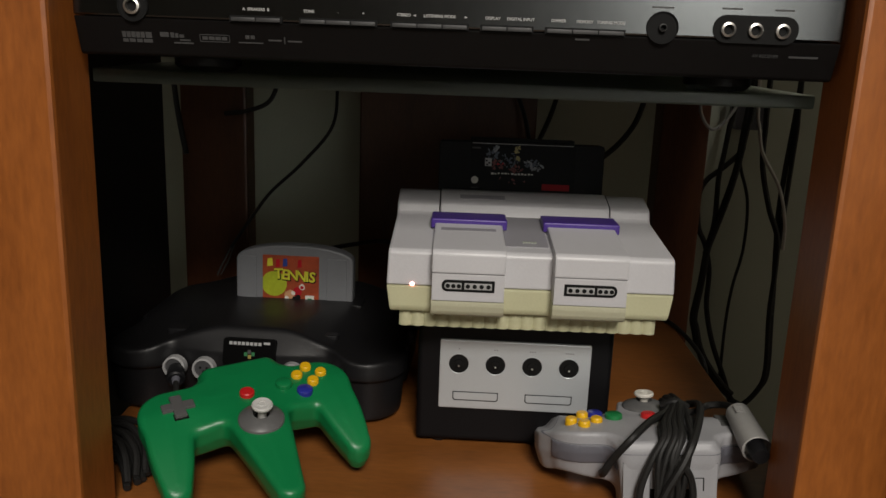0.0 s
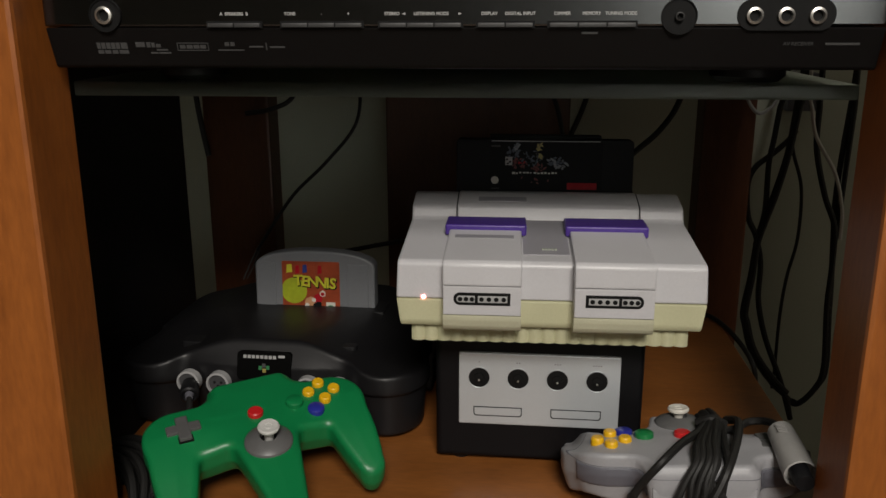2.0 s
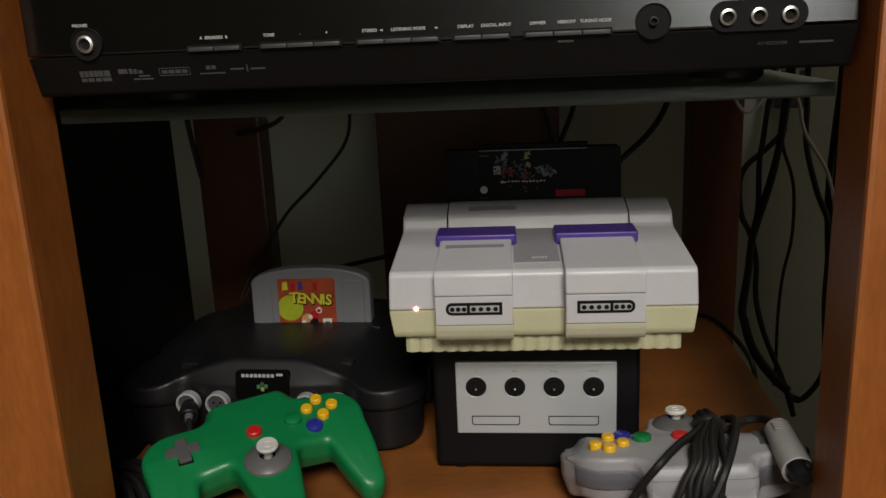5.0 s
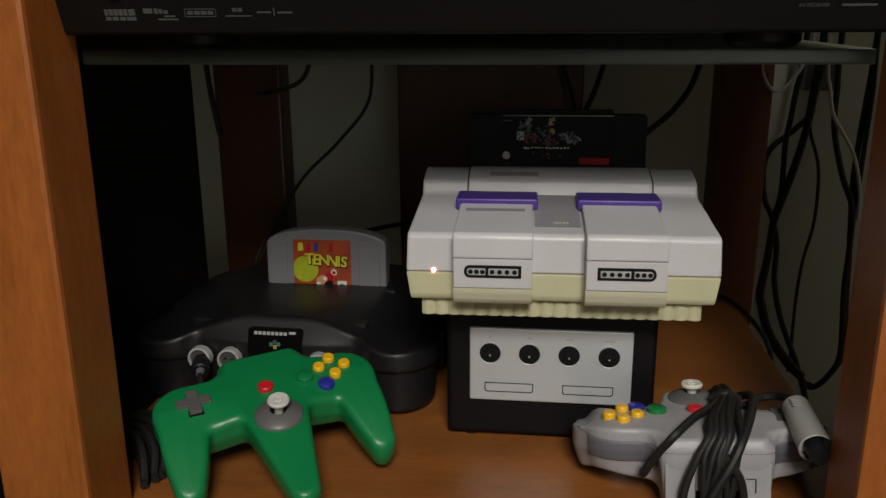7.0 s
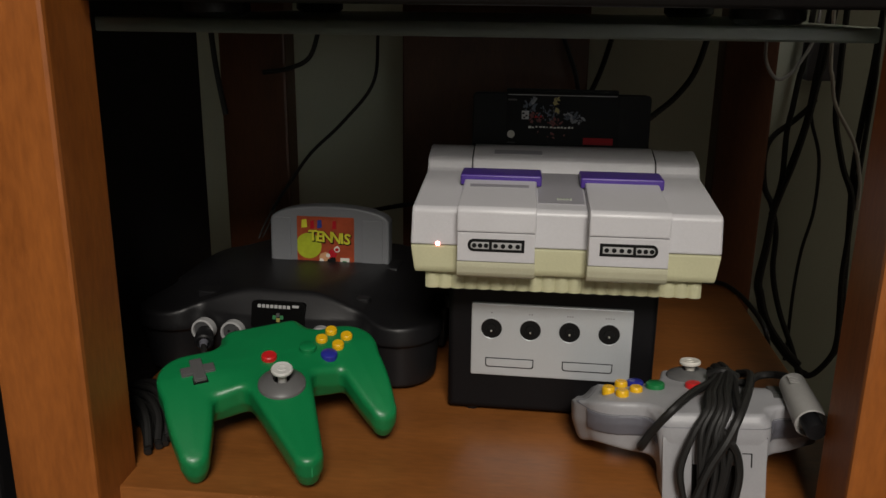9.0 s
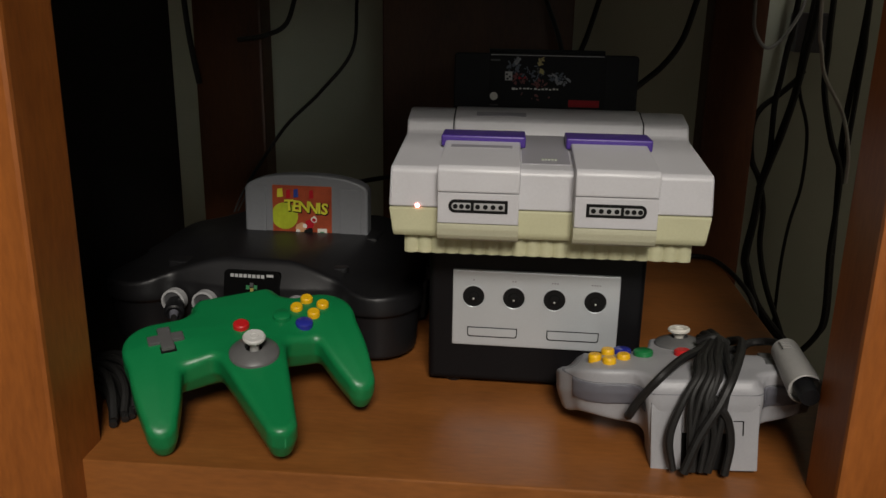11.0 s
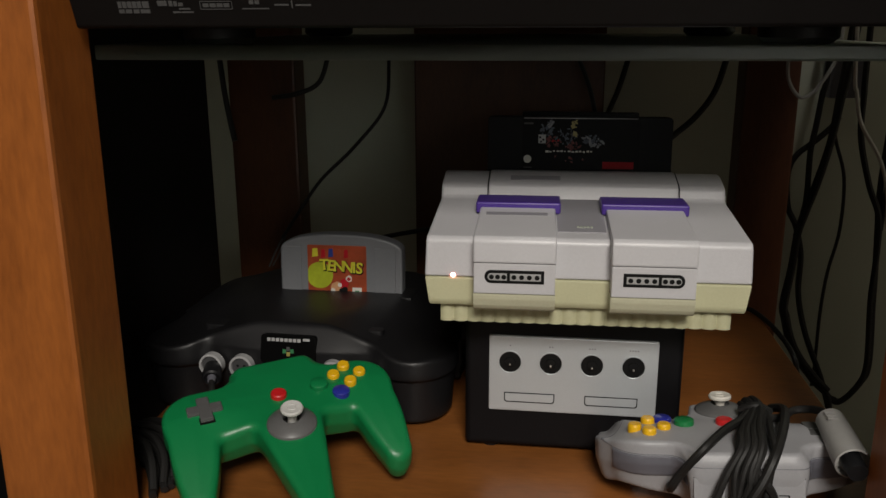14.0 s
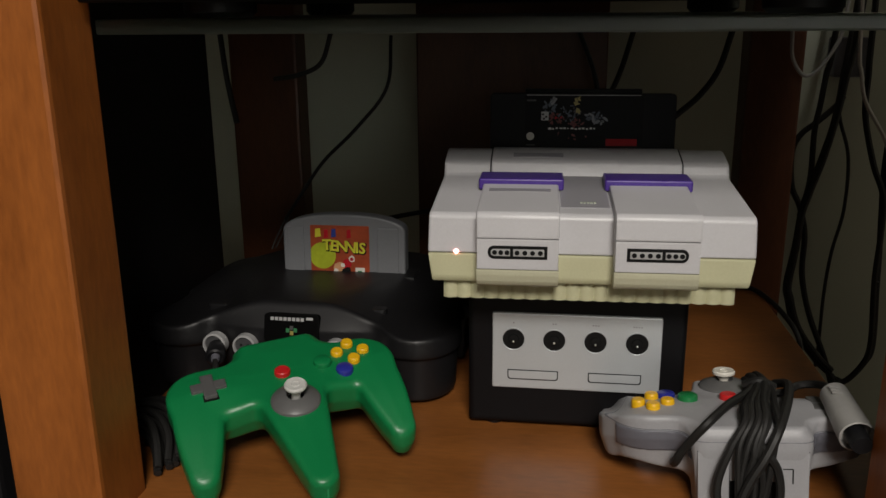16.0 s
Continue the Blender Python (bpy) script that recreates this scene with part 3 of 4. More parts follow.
for i in range(4):
    x = -0.0440 + i * 0.02865
    sock = part("socket", lathe([(0.0084, -0.0002), (0.0084, 0.0006), (0.0079, 0.0005), (0.0075, 0.0002), (0.0075, -0.0002)], 32), M_SILVER, plate, at=pose(x, -0.0028, 0.0702, 90))
    part("socket_hole", lathe([(0, 0.0004), (0.0077, 0.0004), (0.0077, 0), (0, 0)], 32), M_HOLE, sock)
    part("socket_core", lathe([(0, 0.0018), (0.0036, 0.0014), (0.0040, 0), (0, 0)], 20), M_HOLE, sock)
    part("socket_pin", lathe([(0, 0.0032), (0.0007, 0.0028), (0.0007, 0.0015), (0, 0.0015)], 8), M_CHROME, sock, at=pose(0, -0.0012, 0))
    for k in range(i + 1):
        part("dot", lathe([(0, 0.0002), (0.0006, 0.0002), (0.0006, 0), (0, 0)], 8), M_GREY2, plate, at=pose(x - i * 0.0009 + k * 0.0018, -0.0027, 0.0825, 90))
for x0, x1 in ((-0.0480, -0.0120), (0.0090, 0.0460)):
    part("card_slot_gap", prism(rounded(x0, x1, 0.0392, 0.0468, 0.0022, 4, "ab"), -0.0028, 0.0, "y"), M_HOLE, plate)
    part("card_slot_door", prism(rounded(x0 + 0.0007, x1 - 0.0007, 0.0400, 0.0461, 0.0018, 4, "ab"), -0.0031, 0.0, "y", 0.0003), M_SILVER, plate)

# ---- cartridge console ----
M_CHARCOAL = material("charcoal_console_plastic", (0.0082, 0.0080, 0.0088), 0.42, vary=0.15, spec=0.34, grain=700, bump=0.15)
M_BADGE_BLACK = material("deep_black_badge", (0.0015, 0.0015, 0.0015), 0.55, spec=0.06)
M_SOCKET = material("dark_grey_socket", (0.05, 0.05, 0.052), 0.45)
M_CARTGREY = material("grey_cartridge_plastic", (0.15, 0.155, 0.165), 0.45, vary=0.08, grain=500, bump=0.2)


def smin(a, b, k):
    h = np.clip(0.5 + 0.5 * (b - a) / k, 0, 1)
    return b + (a - b) * h - k * h * (1 - h)


def smax(a, b, k):
    return -smin(-a, -b, k)


def slab(x, y, x0, x1, y0, y1, r):
    """Distance to a rectangle with rounded corners."""
    dx, dy = np.abs(x - (x0 + x1) / 2) - (x1 - x0) / 2 + r, np.abs(y - (y0 + y1) / 2) - (y1 - y0) / 2 + r
    return np.hypot(np.maximum(dx, 0), np.maximum(dy, 0)) + np.minimum(np.maximum(dx, dy), 0) - r


def ease(t):
    t = np.clip(t, 0, 1)
    return t * t * (3 - 2 * t)


def console_form(x, y, z):
    ax = np.abs(x)
    back = ease((y - 0.02) / 0.11)
    hump = ease(1 - (ax - 0.022 - 0.034 * back) / (0.076 - 0.014 * back))
    top = 0.0570 + hump * 0.0178 - 0.0060 * back * hump - 0.004 * ease((ax - 0.112) / 0.02)
    lean = y - 0.55 * np.clip(z - 0.056, 0, 0.03) * hump
    deck = slab(x, lean, -0.1290, 0.1290, 0.004, 0.190, 0.026)
    lobe = (np.sqrt(((ax - 0.0950) / 0.0350) ** 2 + ((y - 0.034) / 0.0400) ** 2) - 1) * 0.036
    plan = smin(deck + 0.006 * (1 - hump) * (y < 0.09), lobe, 0.006)
    cap = smax(smax(plan + 0.10 * np.maximum(z - 0.046, 0), z - top, 0.0032), 0.0405 - z, 0.0018)
    under = np.where(hump > 0.5, 0.0012, 0.0030) + 0.07 * np.maximum(0.042 - z, 0)
    body = smax(smax(plan + under, z - 0.044, 0.002), 0.0035 - z, 0.003)
    return smin(cap, body, 0.0012)


dark_console = thing("game_console", pose(-0.1650, 0.5860, 0.0, 0, 0, -3.0), "charcoal plastic game console with humped top and front sockets", "game console")
part("body", surface(console_form, (-0.137, -0.012, -0.004), (0.137, 0.198, 0.084), 0.0015), M_CHARCOAL, dark_console)
part("base_groove", box(-0.100, 0.100, 0.016, 0.176, 0.0, 0.0045), M_HOLE, dark_console)
plate = part("name_plate", prism(rounded(-0.0225, 0.0222, 0.0, 0.0225, 0.003, 3), -0.0014, 0.006, "y", 0.0004), M_BADGE_BLACK, dark_console, "glossy black badge", at=pose(0.0005, 0.0026, 0.0465, -14))
for i in range(8):
    part("badge_bar", box(-0.0172 + i * 0.0035, -0.0146 + i * 0.0035, -0.0015, 0.0, 0.0170, 0.0196), M_BADGE, plate)
part("badge_bar", box(0.0118, 0.0172, -0.0015, 0.0, 0.0182, 0.0202), M_BADGE, plate)
M_TEAL = material("green_ink", (0.03, 0.16, 0.06), 0.4)
for x, z, tint in ((-0.0030, 0.0095, M_TEAL), (0.0000, 0.0115, M_PRINT), (0.0032, 0.0098, M_TEAL), (0.0003, 0.0075, M_GOLD)):
    part("badge_shape", box(x - 0.0014, x + 0.0014, -0.0015, 0.0, z - 0.0016, z + 0.0016), tint, plate)
for x in (-0.0620, -0.0370, 0.0370, 0.0620):
    ring = part("socket", lathe([(0.0074, 0.0006), (0.0077, 0.0026), (0.0094, 0.0022), (0.0098, -0.004), (0.0074, -0.004)], 28), M_RIM, dark_console, "grey controller socket ring", at=pose(x, -0.0006, 0.0425, 86))
    part("socket_face", lathe([(0, 0.0008), (0.0075, 0.0008), (0.0075, -0.003), (0, -0.003)], 24), M_SOCKET, ring)
    for px, py in ((-0.0028, 0.001), (0.0028, 0.001), (0, -0.002)):
        part("pin_hole", lathe([(0, 0.0010), (0.0011, 0.0010), (0.0011, 0.0007), (0, 0.0007)], 8), M_HOLE, ring, at=pose(px, py, 0))
part("cartridge_slot", box(-0.044, 0.076, 0.112, 0.142, 0.0600, 0.0684, 0.002), M_CHARCOAL, dark_console)
part("reset_button", prism(rounded(0.050, 0.070, 0.030, 0.040, 0.004), 0.058, 0.0668, "z", 0.001), M_CHARCOAL, dark_console)
part("power_switch", prism(rounded(-0.080, -0.056, 0.028, 0.044, 0.004), 0.056, 0.0655, "z", 0.0012), M_CHARCOAL, dark_console)

# cartridge standing in it
M_ORANGE = material("orange_red_label", (0.28, 0.048, 0.016), 0.35, vary=0.3, grain=160, blotch=60)
M_LIME = material("yellow_green_ink", (0.34, 0.39, 0.02), 0.35, vary=0.2, blotch=70)
M_LEMON = material("yellow_ink", (0.54, 0.52, 0.035), 0.35, vary=0.1)
M_NAVY = material("blue_ink", (0.02, 0.04, 0.22), 0.35)
M_SKIN = material("tan_ink", (0.50, 0.26, 0.13), 0.4, vary=0.2)
grey_cart = thing("game_cartridge", pose(-0.1490, 0.7060, 0.0680, -3, 0, -1.0), "grey game cartridge with orange tennis label, standing in the console", "game cartridge")
arch = [(-0.0560, -0.012), (0.0560, -0.012), (0.0560, 0.0385)] + [(0.0560 * math.cos(a) ** 0.9 if math.cos(a) > 0 else -0.0560 * (-math.cos(a)) ** 0.9, 0.0385 + 0.0143 * math.sin(a)) for a in (math.pi * i / 16 for i in range(1, 16))] + [(-0.0560, 0.0385)]
part("shell", prism(arch, 0.0, 0.018, "y", 0.0022, 3), M_CARTGREY, grey_cart)
for x0, x1 in ((-0.0520, -0.0365), (0.0310, 0.0500)):
    part("side_grip", prism(rounded(x0, x1, -0.010, 0.0410, 0.0012), -0.0012, 0.004, "y", 0.0006), M_CARTGREY, grey_cart)
tl = part("label", prism(rounded(-0.0305, 0.0235, -0.0030, 0.0428, 0.0010), -0.0004, 0.002, "y"), M_ORANGE, grey_cart, "printed orange tennis label")
ball = [(max(-0.0303, -0.0195 + 0.0122 * math.cos(a)), max(-0.0028, 0.0150 + 0.0122 * math.sin(a))) for a in (2 * math.pi * i / 28 for i in range(28))]
part("ball_print", prism(ball, -0.0007, 0.0, "y"), M_LIME, tl)
for ch, x, z, lean in (("T", -0.0150, 0.0246, -3), ("E", -0.0086, 0.0240, 5), ("N", -0.0014, 0.0236, 0), ("N", 0.0066, 0.0230, 6), ("I", 0.0125, 0.0226, 1), ("S", 0.0172, 0.0222, 6)):
    part("lettering", words(ch, 0.0098, 0.0006, 0.0003), M_LEMON, tl, "yellow lettering", at=pose(x, -0.0014, z, 0, lean, 0))
    part("lettering_shadow", words(ch, 0.0100, 0.0003, 0.0008), M_HOLE, tl, at=pose(x + 0.0004, -0.0010, z - 0.0006, 0, lean, 0))
for x, z, w, tint in ((-0.0235, 0.0360, 0.0055, M_LEMON), (-0.0160, 0.0352, 0.004, M_RED), (-0.0090, 0.0360, 0.0045, M_NAVY), (-0.0015, 0.0352, 0.003, M_ORANGE), (0.0050, 0.0355, 0.004, M_RED)):
    part("title_shape", prism([(x - w / 2, z - 0.0042), (x + w / 2, z - 0.0034), (x + w * 0.4, z + 0.0040), (x - w * 0.4, z + 0.0034)], -0.0008, 0.0, "y"), tint, tl)
rng = random.Random(9)
for i, (x, z, r, tint) in enumerate(((-0.004, 0.0040, 0.0058, M_SKIN), (0.003, 0.0075, 0.0048, M_RED), (0.0035, 0.0025, 0.0030, M_HOLE), (-0.001, 0.0065, 0.0022, M_WHITE), (0.0075, 0.0125, 0.0030, M_WHITE), (0.0073, 0.0122, 0.0018, M_RED), (0.001, 0.0008, 0.0030, M_HOLE), (-0.0075, 0.0015, 0.0022, M_WHITE))):
    blob = [(x + r * (0.8 + 0.35 * rng.random()) * math.cos(k * 0.785), max(-0.0028, z + r * (0.8 + 0.35 * rng.random()) * math.sin(k * 0.785))) for k in range(8)]
    part("picture_patch", prism(blob, -0.0008 - i * 0.00005, 0.0, "y"), tint, tl)
part("seal", box(0.0105, 0.0190, -0.0009, 0.0, -0.0022, 0.0045), M_WHITE, tl)
part("seal_mark", box(0.0128, 0.0168, -0.0011, 0.0, -0.0015, 0.0018), M_TEAL, tl)

# ---- three-handled controllers ----


def taper(x, y, ax, ay, ra, bx, by, rb, hold=1.0):
    """Distance to a pill that runs from one radius to another."""
    t = np.clip(((x - ax) * (bx - ax) + (y - ay) * (by - ay)) / ((bx - ax) ** 2 + (by - ay) ** 2), 0, 1)
    return np.hypot(x - ax - t * (bx - ax), y - ay - t * (by - ay)) - (ra + t**hold * (rb - ra))


def controller_form(x, y, z, shift=0.003, half_block=0.0265, droop=0.003, flare=0.0, hang=0.0160, edge=(0.020, 0.025), start=0.032, curl=1.45, web=0.0, reach=0.0545, r=0.0042):
    ax = np.abs(x)
    wings = taper(x, y, -reach, 0.0330, 0.0238, reach, 0.0330, 0.0238)
    block = slab(x, y, shift - half_block, shift + half_block, 0.030, 0.0740, 0.005)
    side = taper(ax, y, 0.0600 + flare, 0.0240, 0.0164, 0.0645 + flare, -0.0235, 0.0098, 2.0)
    middle = taper(x, y, 0.0, 0.0080, 0.0222, 0.0, -0.0605, 0.0100, 1.0)
    plan = smin(smin(smin(wings, block, 0.018), side, 0.005), middle, 0.007)
    out = ease((ax - 0.020) / 0.025)
    far = np.clip((0.032 - y) / 0.064, 0, 1.2)
    fall = np.maximum(ease((ax - edge[0]) / edge[1]) * np.clip((start - y) / 0.064, 0, 1.2) ** curl, out * far**1.45)
    centre = -0.0145 - hang * fall - (1 - out) * droop * np.clip(-(y + 0.012) / 0.05, 0, 1.2)
    half = 0.0145 - 0.0020 * far * out - 0.0015 * np.clip(-y / 0.06, 0, 1)
    crown = 0.0012 * ease(-plan / 0.02)
    q, w = plan + r + 0.28 * np.maximum(centre - z, 0), np.abs(z - centre) - half - crown + r
    w = w - np.where(z < centre, web * ease((y - 0.020) / 0.030) * ease((0.078 - ax) / 0.046), 0)
    shell = np.hypot(np.maximum(q, 0), np.maximum(w, 0)) + np.minimum(np.maximum(q, w), 0) - r
    column = slab(x, y, shift - half_block - 0.001, shift + half_block + 0.001, 0.046, 0.0722, 0.002)
    return smin(shell, np.maximum(np.maximum(column, z + 0.0090), -0.0560 - z), 0.0110 if web else 0.0140)


FORMS = {0.003: (0.003, 0.0265, 0.003), -0.008: (-0.0045, 0.0312, 0.020, 0.006, 0.0190, (0.054, 0.022), 0.058, 1.0, 0.0085, 0.0520, 0.0024)}
STARTS = {0.003: (0.0385, 0.0385), -0.008: (0.0290, 0.0405)}


def shoulder_form(x, y, z, shift, s):
    band = np.maximum(np.abs(z + 0.0158) - 0.0068, np.maximum(STARTS[shift][0 if s > 0 else 1] - s * x, s * x - 0.0735))
    return np.maximum(np.maximum(controller_form(x, y, z, *FORMS[shift]) - 0.0009, band), 0.034 - y)


SKINS = {s: surface(lambda x, y, z: controller_form(x, y, z, *FORMS[s]), (-0.084, -0.078, -0.060), (0.084, 0.080, 0.006), 0.0015) for s in FORMS}


def seam_form(x, y, z):
    return np.maximum(controller_form(x, y, z, *FORMS[-0.008]) - 0.0003, np.abs(z + 0.0084) - 0.0004)


def button(r, h):
    return lathe([(0, h), (r * 0.80, h), (r * 0.96, h - 0.0007), (r, h - 0.0018), (r, -0.004), (0, -0.004)], 22)


def controller(m, shell, tints, label, shift, seam=None):
    pad = thing("game_controller", m, label, "game controller", "three-handled controllers")
    part("shell", SKINS[shift].copy(), shell, pad)
    if seam:
        part("seam", surface(seam_form, (-0.084, -0.078, -0.0102), (0.084, 0.080, -0.0070), 0.0006), seam, pad)
    c = FORMS[shift][0]
    away = 0.0 if shift > 0 else 0.0040
    hb = FORMS[shift][1] + 0.0005
    housing = part("slot_cover", box(c - hb, c - 0.0135, 0.060, 0.0752, -0.0570, -0.0150, 0.0008), shell, pad)
    part("cover_side", box(c + 0.0135, c + hb, 0.060, 0.0752, -0.0570, -0.0150, 0.0008), shell, housing)
    part("cover_top", box(c - 0.0132, c + 0.0132, 0.060, 0.0751, -0.0330, -0.0151, 0.0006), shell, housing)
    part("slot_hollow", box(c - 0.0132, c + 0.0132, 0.060, 0.0747, -0.0565, -0.0333), tints["dark"], housing)
    part("housing_seam", box(c - hb, c + hb, 0.060, 0.0747, -0.0150, -0.0143), tints["dark"], housing)
    for s in (-1, 1):
        if s < 0:
            part("slot_mark", box(c + s * 0.0225 - 0.0004, c + s * 0.0225 + 0.0004, 0.070, 0.0754, -0.0340, -0.0250), tints["dark"], housing)
            part("slot_mark", box(c + s * 0.0225 - 0.0030 - s * 0.0028, c + s * 0.0225 + 0.0030 - s * 0.0028, 0.070, 0.0754, -0.0252, -0.0246), tints["dark"], housing)
        edge = sorted((s * 0.024, s * 0.088))
        trigger = surface(lambda x, y, z: shoulder_form(x, y, z, shift, s), (edge[0], 0.030, -0.026), (edge[1], 0.068, -0.006), 0.0012)
        part("shoulder_button", trigger, tints["shoulder"], pad)
    cross = part("direction_pad", box(-0.0042, 0.0042, -0.0115, 0.0115, -0.004, 0.0042, 0.0010), tints["cross"], pad, "grey plastic cross", at=pose(-0.0505, 0.0335, -0.0010 if shift > 0 else -0.0030))
    part("cross_gap", box(-0.0049, 0.0049, -0.0122, 0.0122, -0.004, 0.0016), tints["dark"], cross)
    part("gap_arm", box(-0.0122, 0.0122, -0.0049, 0.0049, -0.004, 0.0015), tints["dark"], cross)
    part("cross_arm", box(-0.0115, 0.0115, -0.0042, 0.0042, -0.004, 0.0040, 0.0010), tints["cross"], cross)
    ring = part("stick_ring", lathe([(0.0056, -0.003), (0.0058, 0.0046), (0.0084, 0.0042), (0.0156, 0.0012), (0.0163, 0.0003), (0.0163, -0.003)], 32), tints["ring"], pad, "grey eight-sided stick surround", at=pose(0, 0.0015, 0.0012))
    part("well", lathe([(0, 0.0004), (0.0062, 0.0012), (0.0062, -0.002), (0, -0.002)], 24), tints["dark"], ring)
    stick = part("stick", lathe([(0, 0.0142), (0.0035, 0.0140), (0.0066, 0.0145), (0.0074, 0.0134), (0.0072, 0.0120), (0.0045, 0.0104), (0.0030, 0.008), (0.0032, -0.001), (0, -0.001)], 28), tints["stick"], pad, "pale grey thumb stick", at=pose(0, 0, 0.0012 - (0.0042 if shift < 0 else 0)))
    part("thumb_groove", lathe([(0.0022, 0.0138), (0.0026, 0.0145), (0.0030, 0.0138)], 24), tints["stick"], stick)
    part("start_button", button(0.0055, 0.0038), tints["start"], pad, "red round button", at=pose(-0.0015 + 0.8 * away, 0.0312 - away, 0.0008))
    part("action_button", button(0.0061, 0.0036), tints["a"], pad, "blue round button", at=pose(0.0398, 0.0224 - away, -0.0012))
    part("action_button", button(0.0064, 0.0042), tints["b"], pad, "green round button", at=pose(0.0270, 0.0325 - away, 0.0006))
    for x, y in ((0.0478, 0.0478), (0.0382, 0.0402), (0.0565, 0.0378), (0.0474, 0.0298)):
        part("yellow_button", button(0.0044, 0.0046), tints["c"], pad, "yellow round button", at=pose(x + (0.0012 if shift > 0 else 0.0022), y - (0.0008 if shift > 0 else 0.0005 if x > 0.05 else away), 0.0))
    if shift > 0:
        for i, (half, y) in enumerate(((0.0170, 0.0560), (0.0190, 0.0590), (0.0170, 0.0620), (0.0130, 0.0650))):
            part("moulded_line", box(c - half, c + half, -0.0004, 0.0004, -0.0010, 0.0003, 0.0002), shell, pad, at=pose(0, y, 0.0004))
    part("cable_exit", lathe([(0, 0), (0.0040, 0), (0.0034, 0.003), (0, 0.003)], 12), tints["dark"], pad, at=pose(0.0, 0.073, -0.0085, -90))
    return pad


M_GREEN = material("green_plastic", (0.004, 0.170, 0.050), 0.36, vary=0.06, grain=700, bump=0.18, blotch=18)
M_PADGREY = material("grey_controller_plastic", (0.30, 0.30, 0.315), 0.45, vary=0.07, grain=600, bump=0.2, blotch=22)
M_SHOULDER = material("slate_grey_plastic", (0.115, 0.115, 0.135), 0.45, vary=0.07)
M_CROSS = material("warm_grey_plastic", (0.085, 0.085, 0.085), 0.42, vary=0.08)
M_RING = material("dull_grey_plastic", (0.105, 0.105, 0.105), 0.36, vary=0.08)
M_STICK = material("pale_grey_plastic", (0.52, 0.52, 0.50), 0.42, vary=0.05)
M_STICK2 = material("cream_plastic", (0.62, 0.60, 0.54), 0.42, vary=0.05)
M_BTN_RED = material("red_plastic", (0.50, 0.014, 0.016), 0.35, vary=0.06)
M_BTN_BLUE = material("blue_plastic", (0.020, 0.026, 0.26), 0.33, vary=0.06)
M_BTN_GREEN = material("emerald_plastic", (0.008, 0.165, 0.045), 0.35, vary=0.06)
M_BTN_YELLOW = material("yellow_plastic", (0.74, 0.42, 0.008), 0.38, vary=0.05)
base = {"c": M_BTN_YELLOW, "a": M_BTN_BLUE, "b": M_BTN_GREEN, "start": M_BTN_RED, "ring": M_RING, "cross": M_CROSS, "dark": M_HOLE}
TILT_G = Matrix.Translation((-0.1285, 0.4800, 0.0500)) @ pose(0, 0, 0, 0, 0, 30) @ pose(0, 0, 0, 14, -3)
controller(TILT_G, M_GREEN, {**base, "stick": M_STICK, "shoulder": M_GREEN, "b": M_GREEN}, "green plastic three-handled game controller lying on the wooden shelf", 0.003)
TILT_Y = Matrix.Translation((0.1515, 0.5330, 0.0500)) @ pose(0, 0, 0, 0, 0, 178.5) @ pose(0, 0, 0, 5.7, 3.3)
controller(TILT_Y, M_PADGREY, {**base, "stick": M_STICK2, "shoulder": M_SHOULDER}, "grey plastic game controller turned round, black cable wound over it", -0.008, seam=M_SHOULDER)

# ---- cables ----
M_CABLE = material("black_rubber_cable", (0.011, 0.0105, 0.010), 0.52, vary=0.2, spec=0.35)
M_CABLE_WHITE = material("white_cable", (0.66, 0.65, 0.62), 0.5, vary=0.1)
M_CABLE_GREY = material("grey_cable", (0.32, 0.32, 0.31), 0.5, vary=0.1)
M_PLUG = material("grey_plug_plastic", (0.30, 0.295, 0.285), 0.45, vary=0.08, bump=0.2)


def cable(points, r, label, mat=None, sides=8, group="cables behind the stand"):
    return solid("cable", tube(points, r, sides), mat or M_CABLE, Matrix(), label, "cable", group)


# wound round the grey controller
wound = thing("controller_cable", pose(0, 0, 0), "black cable wound in loops over the grey controller", "cable")
rng = random.Random(3)
for i in range(8):
    a = i / 7
    x0, x1, x2 = 0.1655 + 0.010 * a + rng.uniform(-0.001, 0.001), 0.140 + 0.022 * a + rng.uniform(-0.003, 0.003), 0.134 + 0.026 * a + rng.uniform(-0.004, 0.004)
    lift = 0.0565 + 0.0040 * math.sin(math.pi * a) + rng.uniform(0, 0.002)
    loop = [(x2, 0.545, 0.020), (x0 + 0.002, 0.548, 0.040), (x0, 0.535, lift - 0.003), (x0, 0.512, lift + 0.0015), (0.45 * x0 + 0.55 * x1, 0.475, lift + 0.0055), (0.3 * x0 + 0.7 * x1, 0.458, lift + 0.0025), (x1, 0.4505, 0.050), (x2, 0.4475, 0.026), (x2 + 0.004 - 0.008 * a, 0.4450, 0.0045)]
    part("loop", tube(loop, 0.0021, 8), M_CABLE, wound)
part("loop", tube([(0.170, 0.522, 0.0600), (0.158, 0.500, 0.0605), (0.143, 0.479, 0.0625), (0.128, 0.4600, 0.0590), (0.116, 0.4630, 0.0400), (0.1115, 0.4660, 0.0285), (0.114, 0.482, 0.0215)], 0.0027, 8), M_CABLE, wound)
part("loop", tube([(0.184, 0.532, 0.0540), (0.187, 0.515, 0.0615), (0.180, 0.487, 0.0650), (0.168, 0.4560, 0.0610), (0.160, 0.4465, 0.0480), (0.150, 0.4430, 0.0290), (0.142, 0.4400, 0.0060)], 0.0029, 8), M_CABLE, wound)
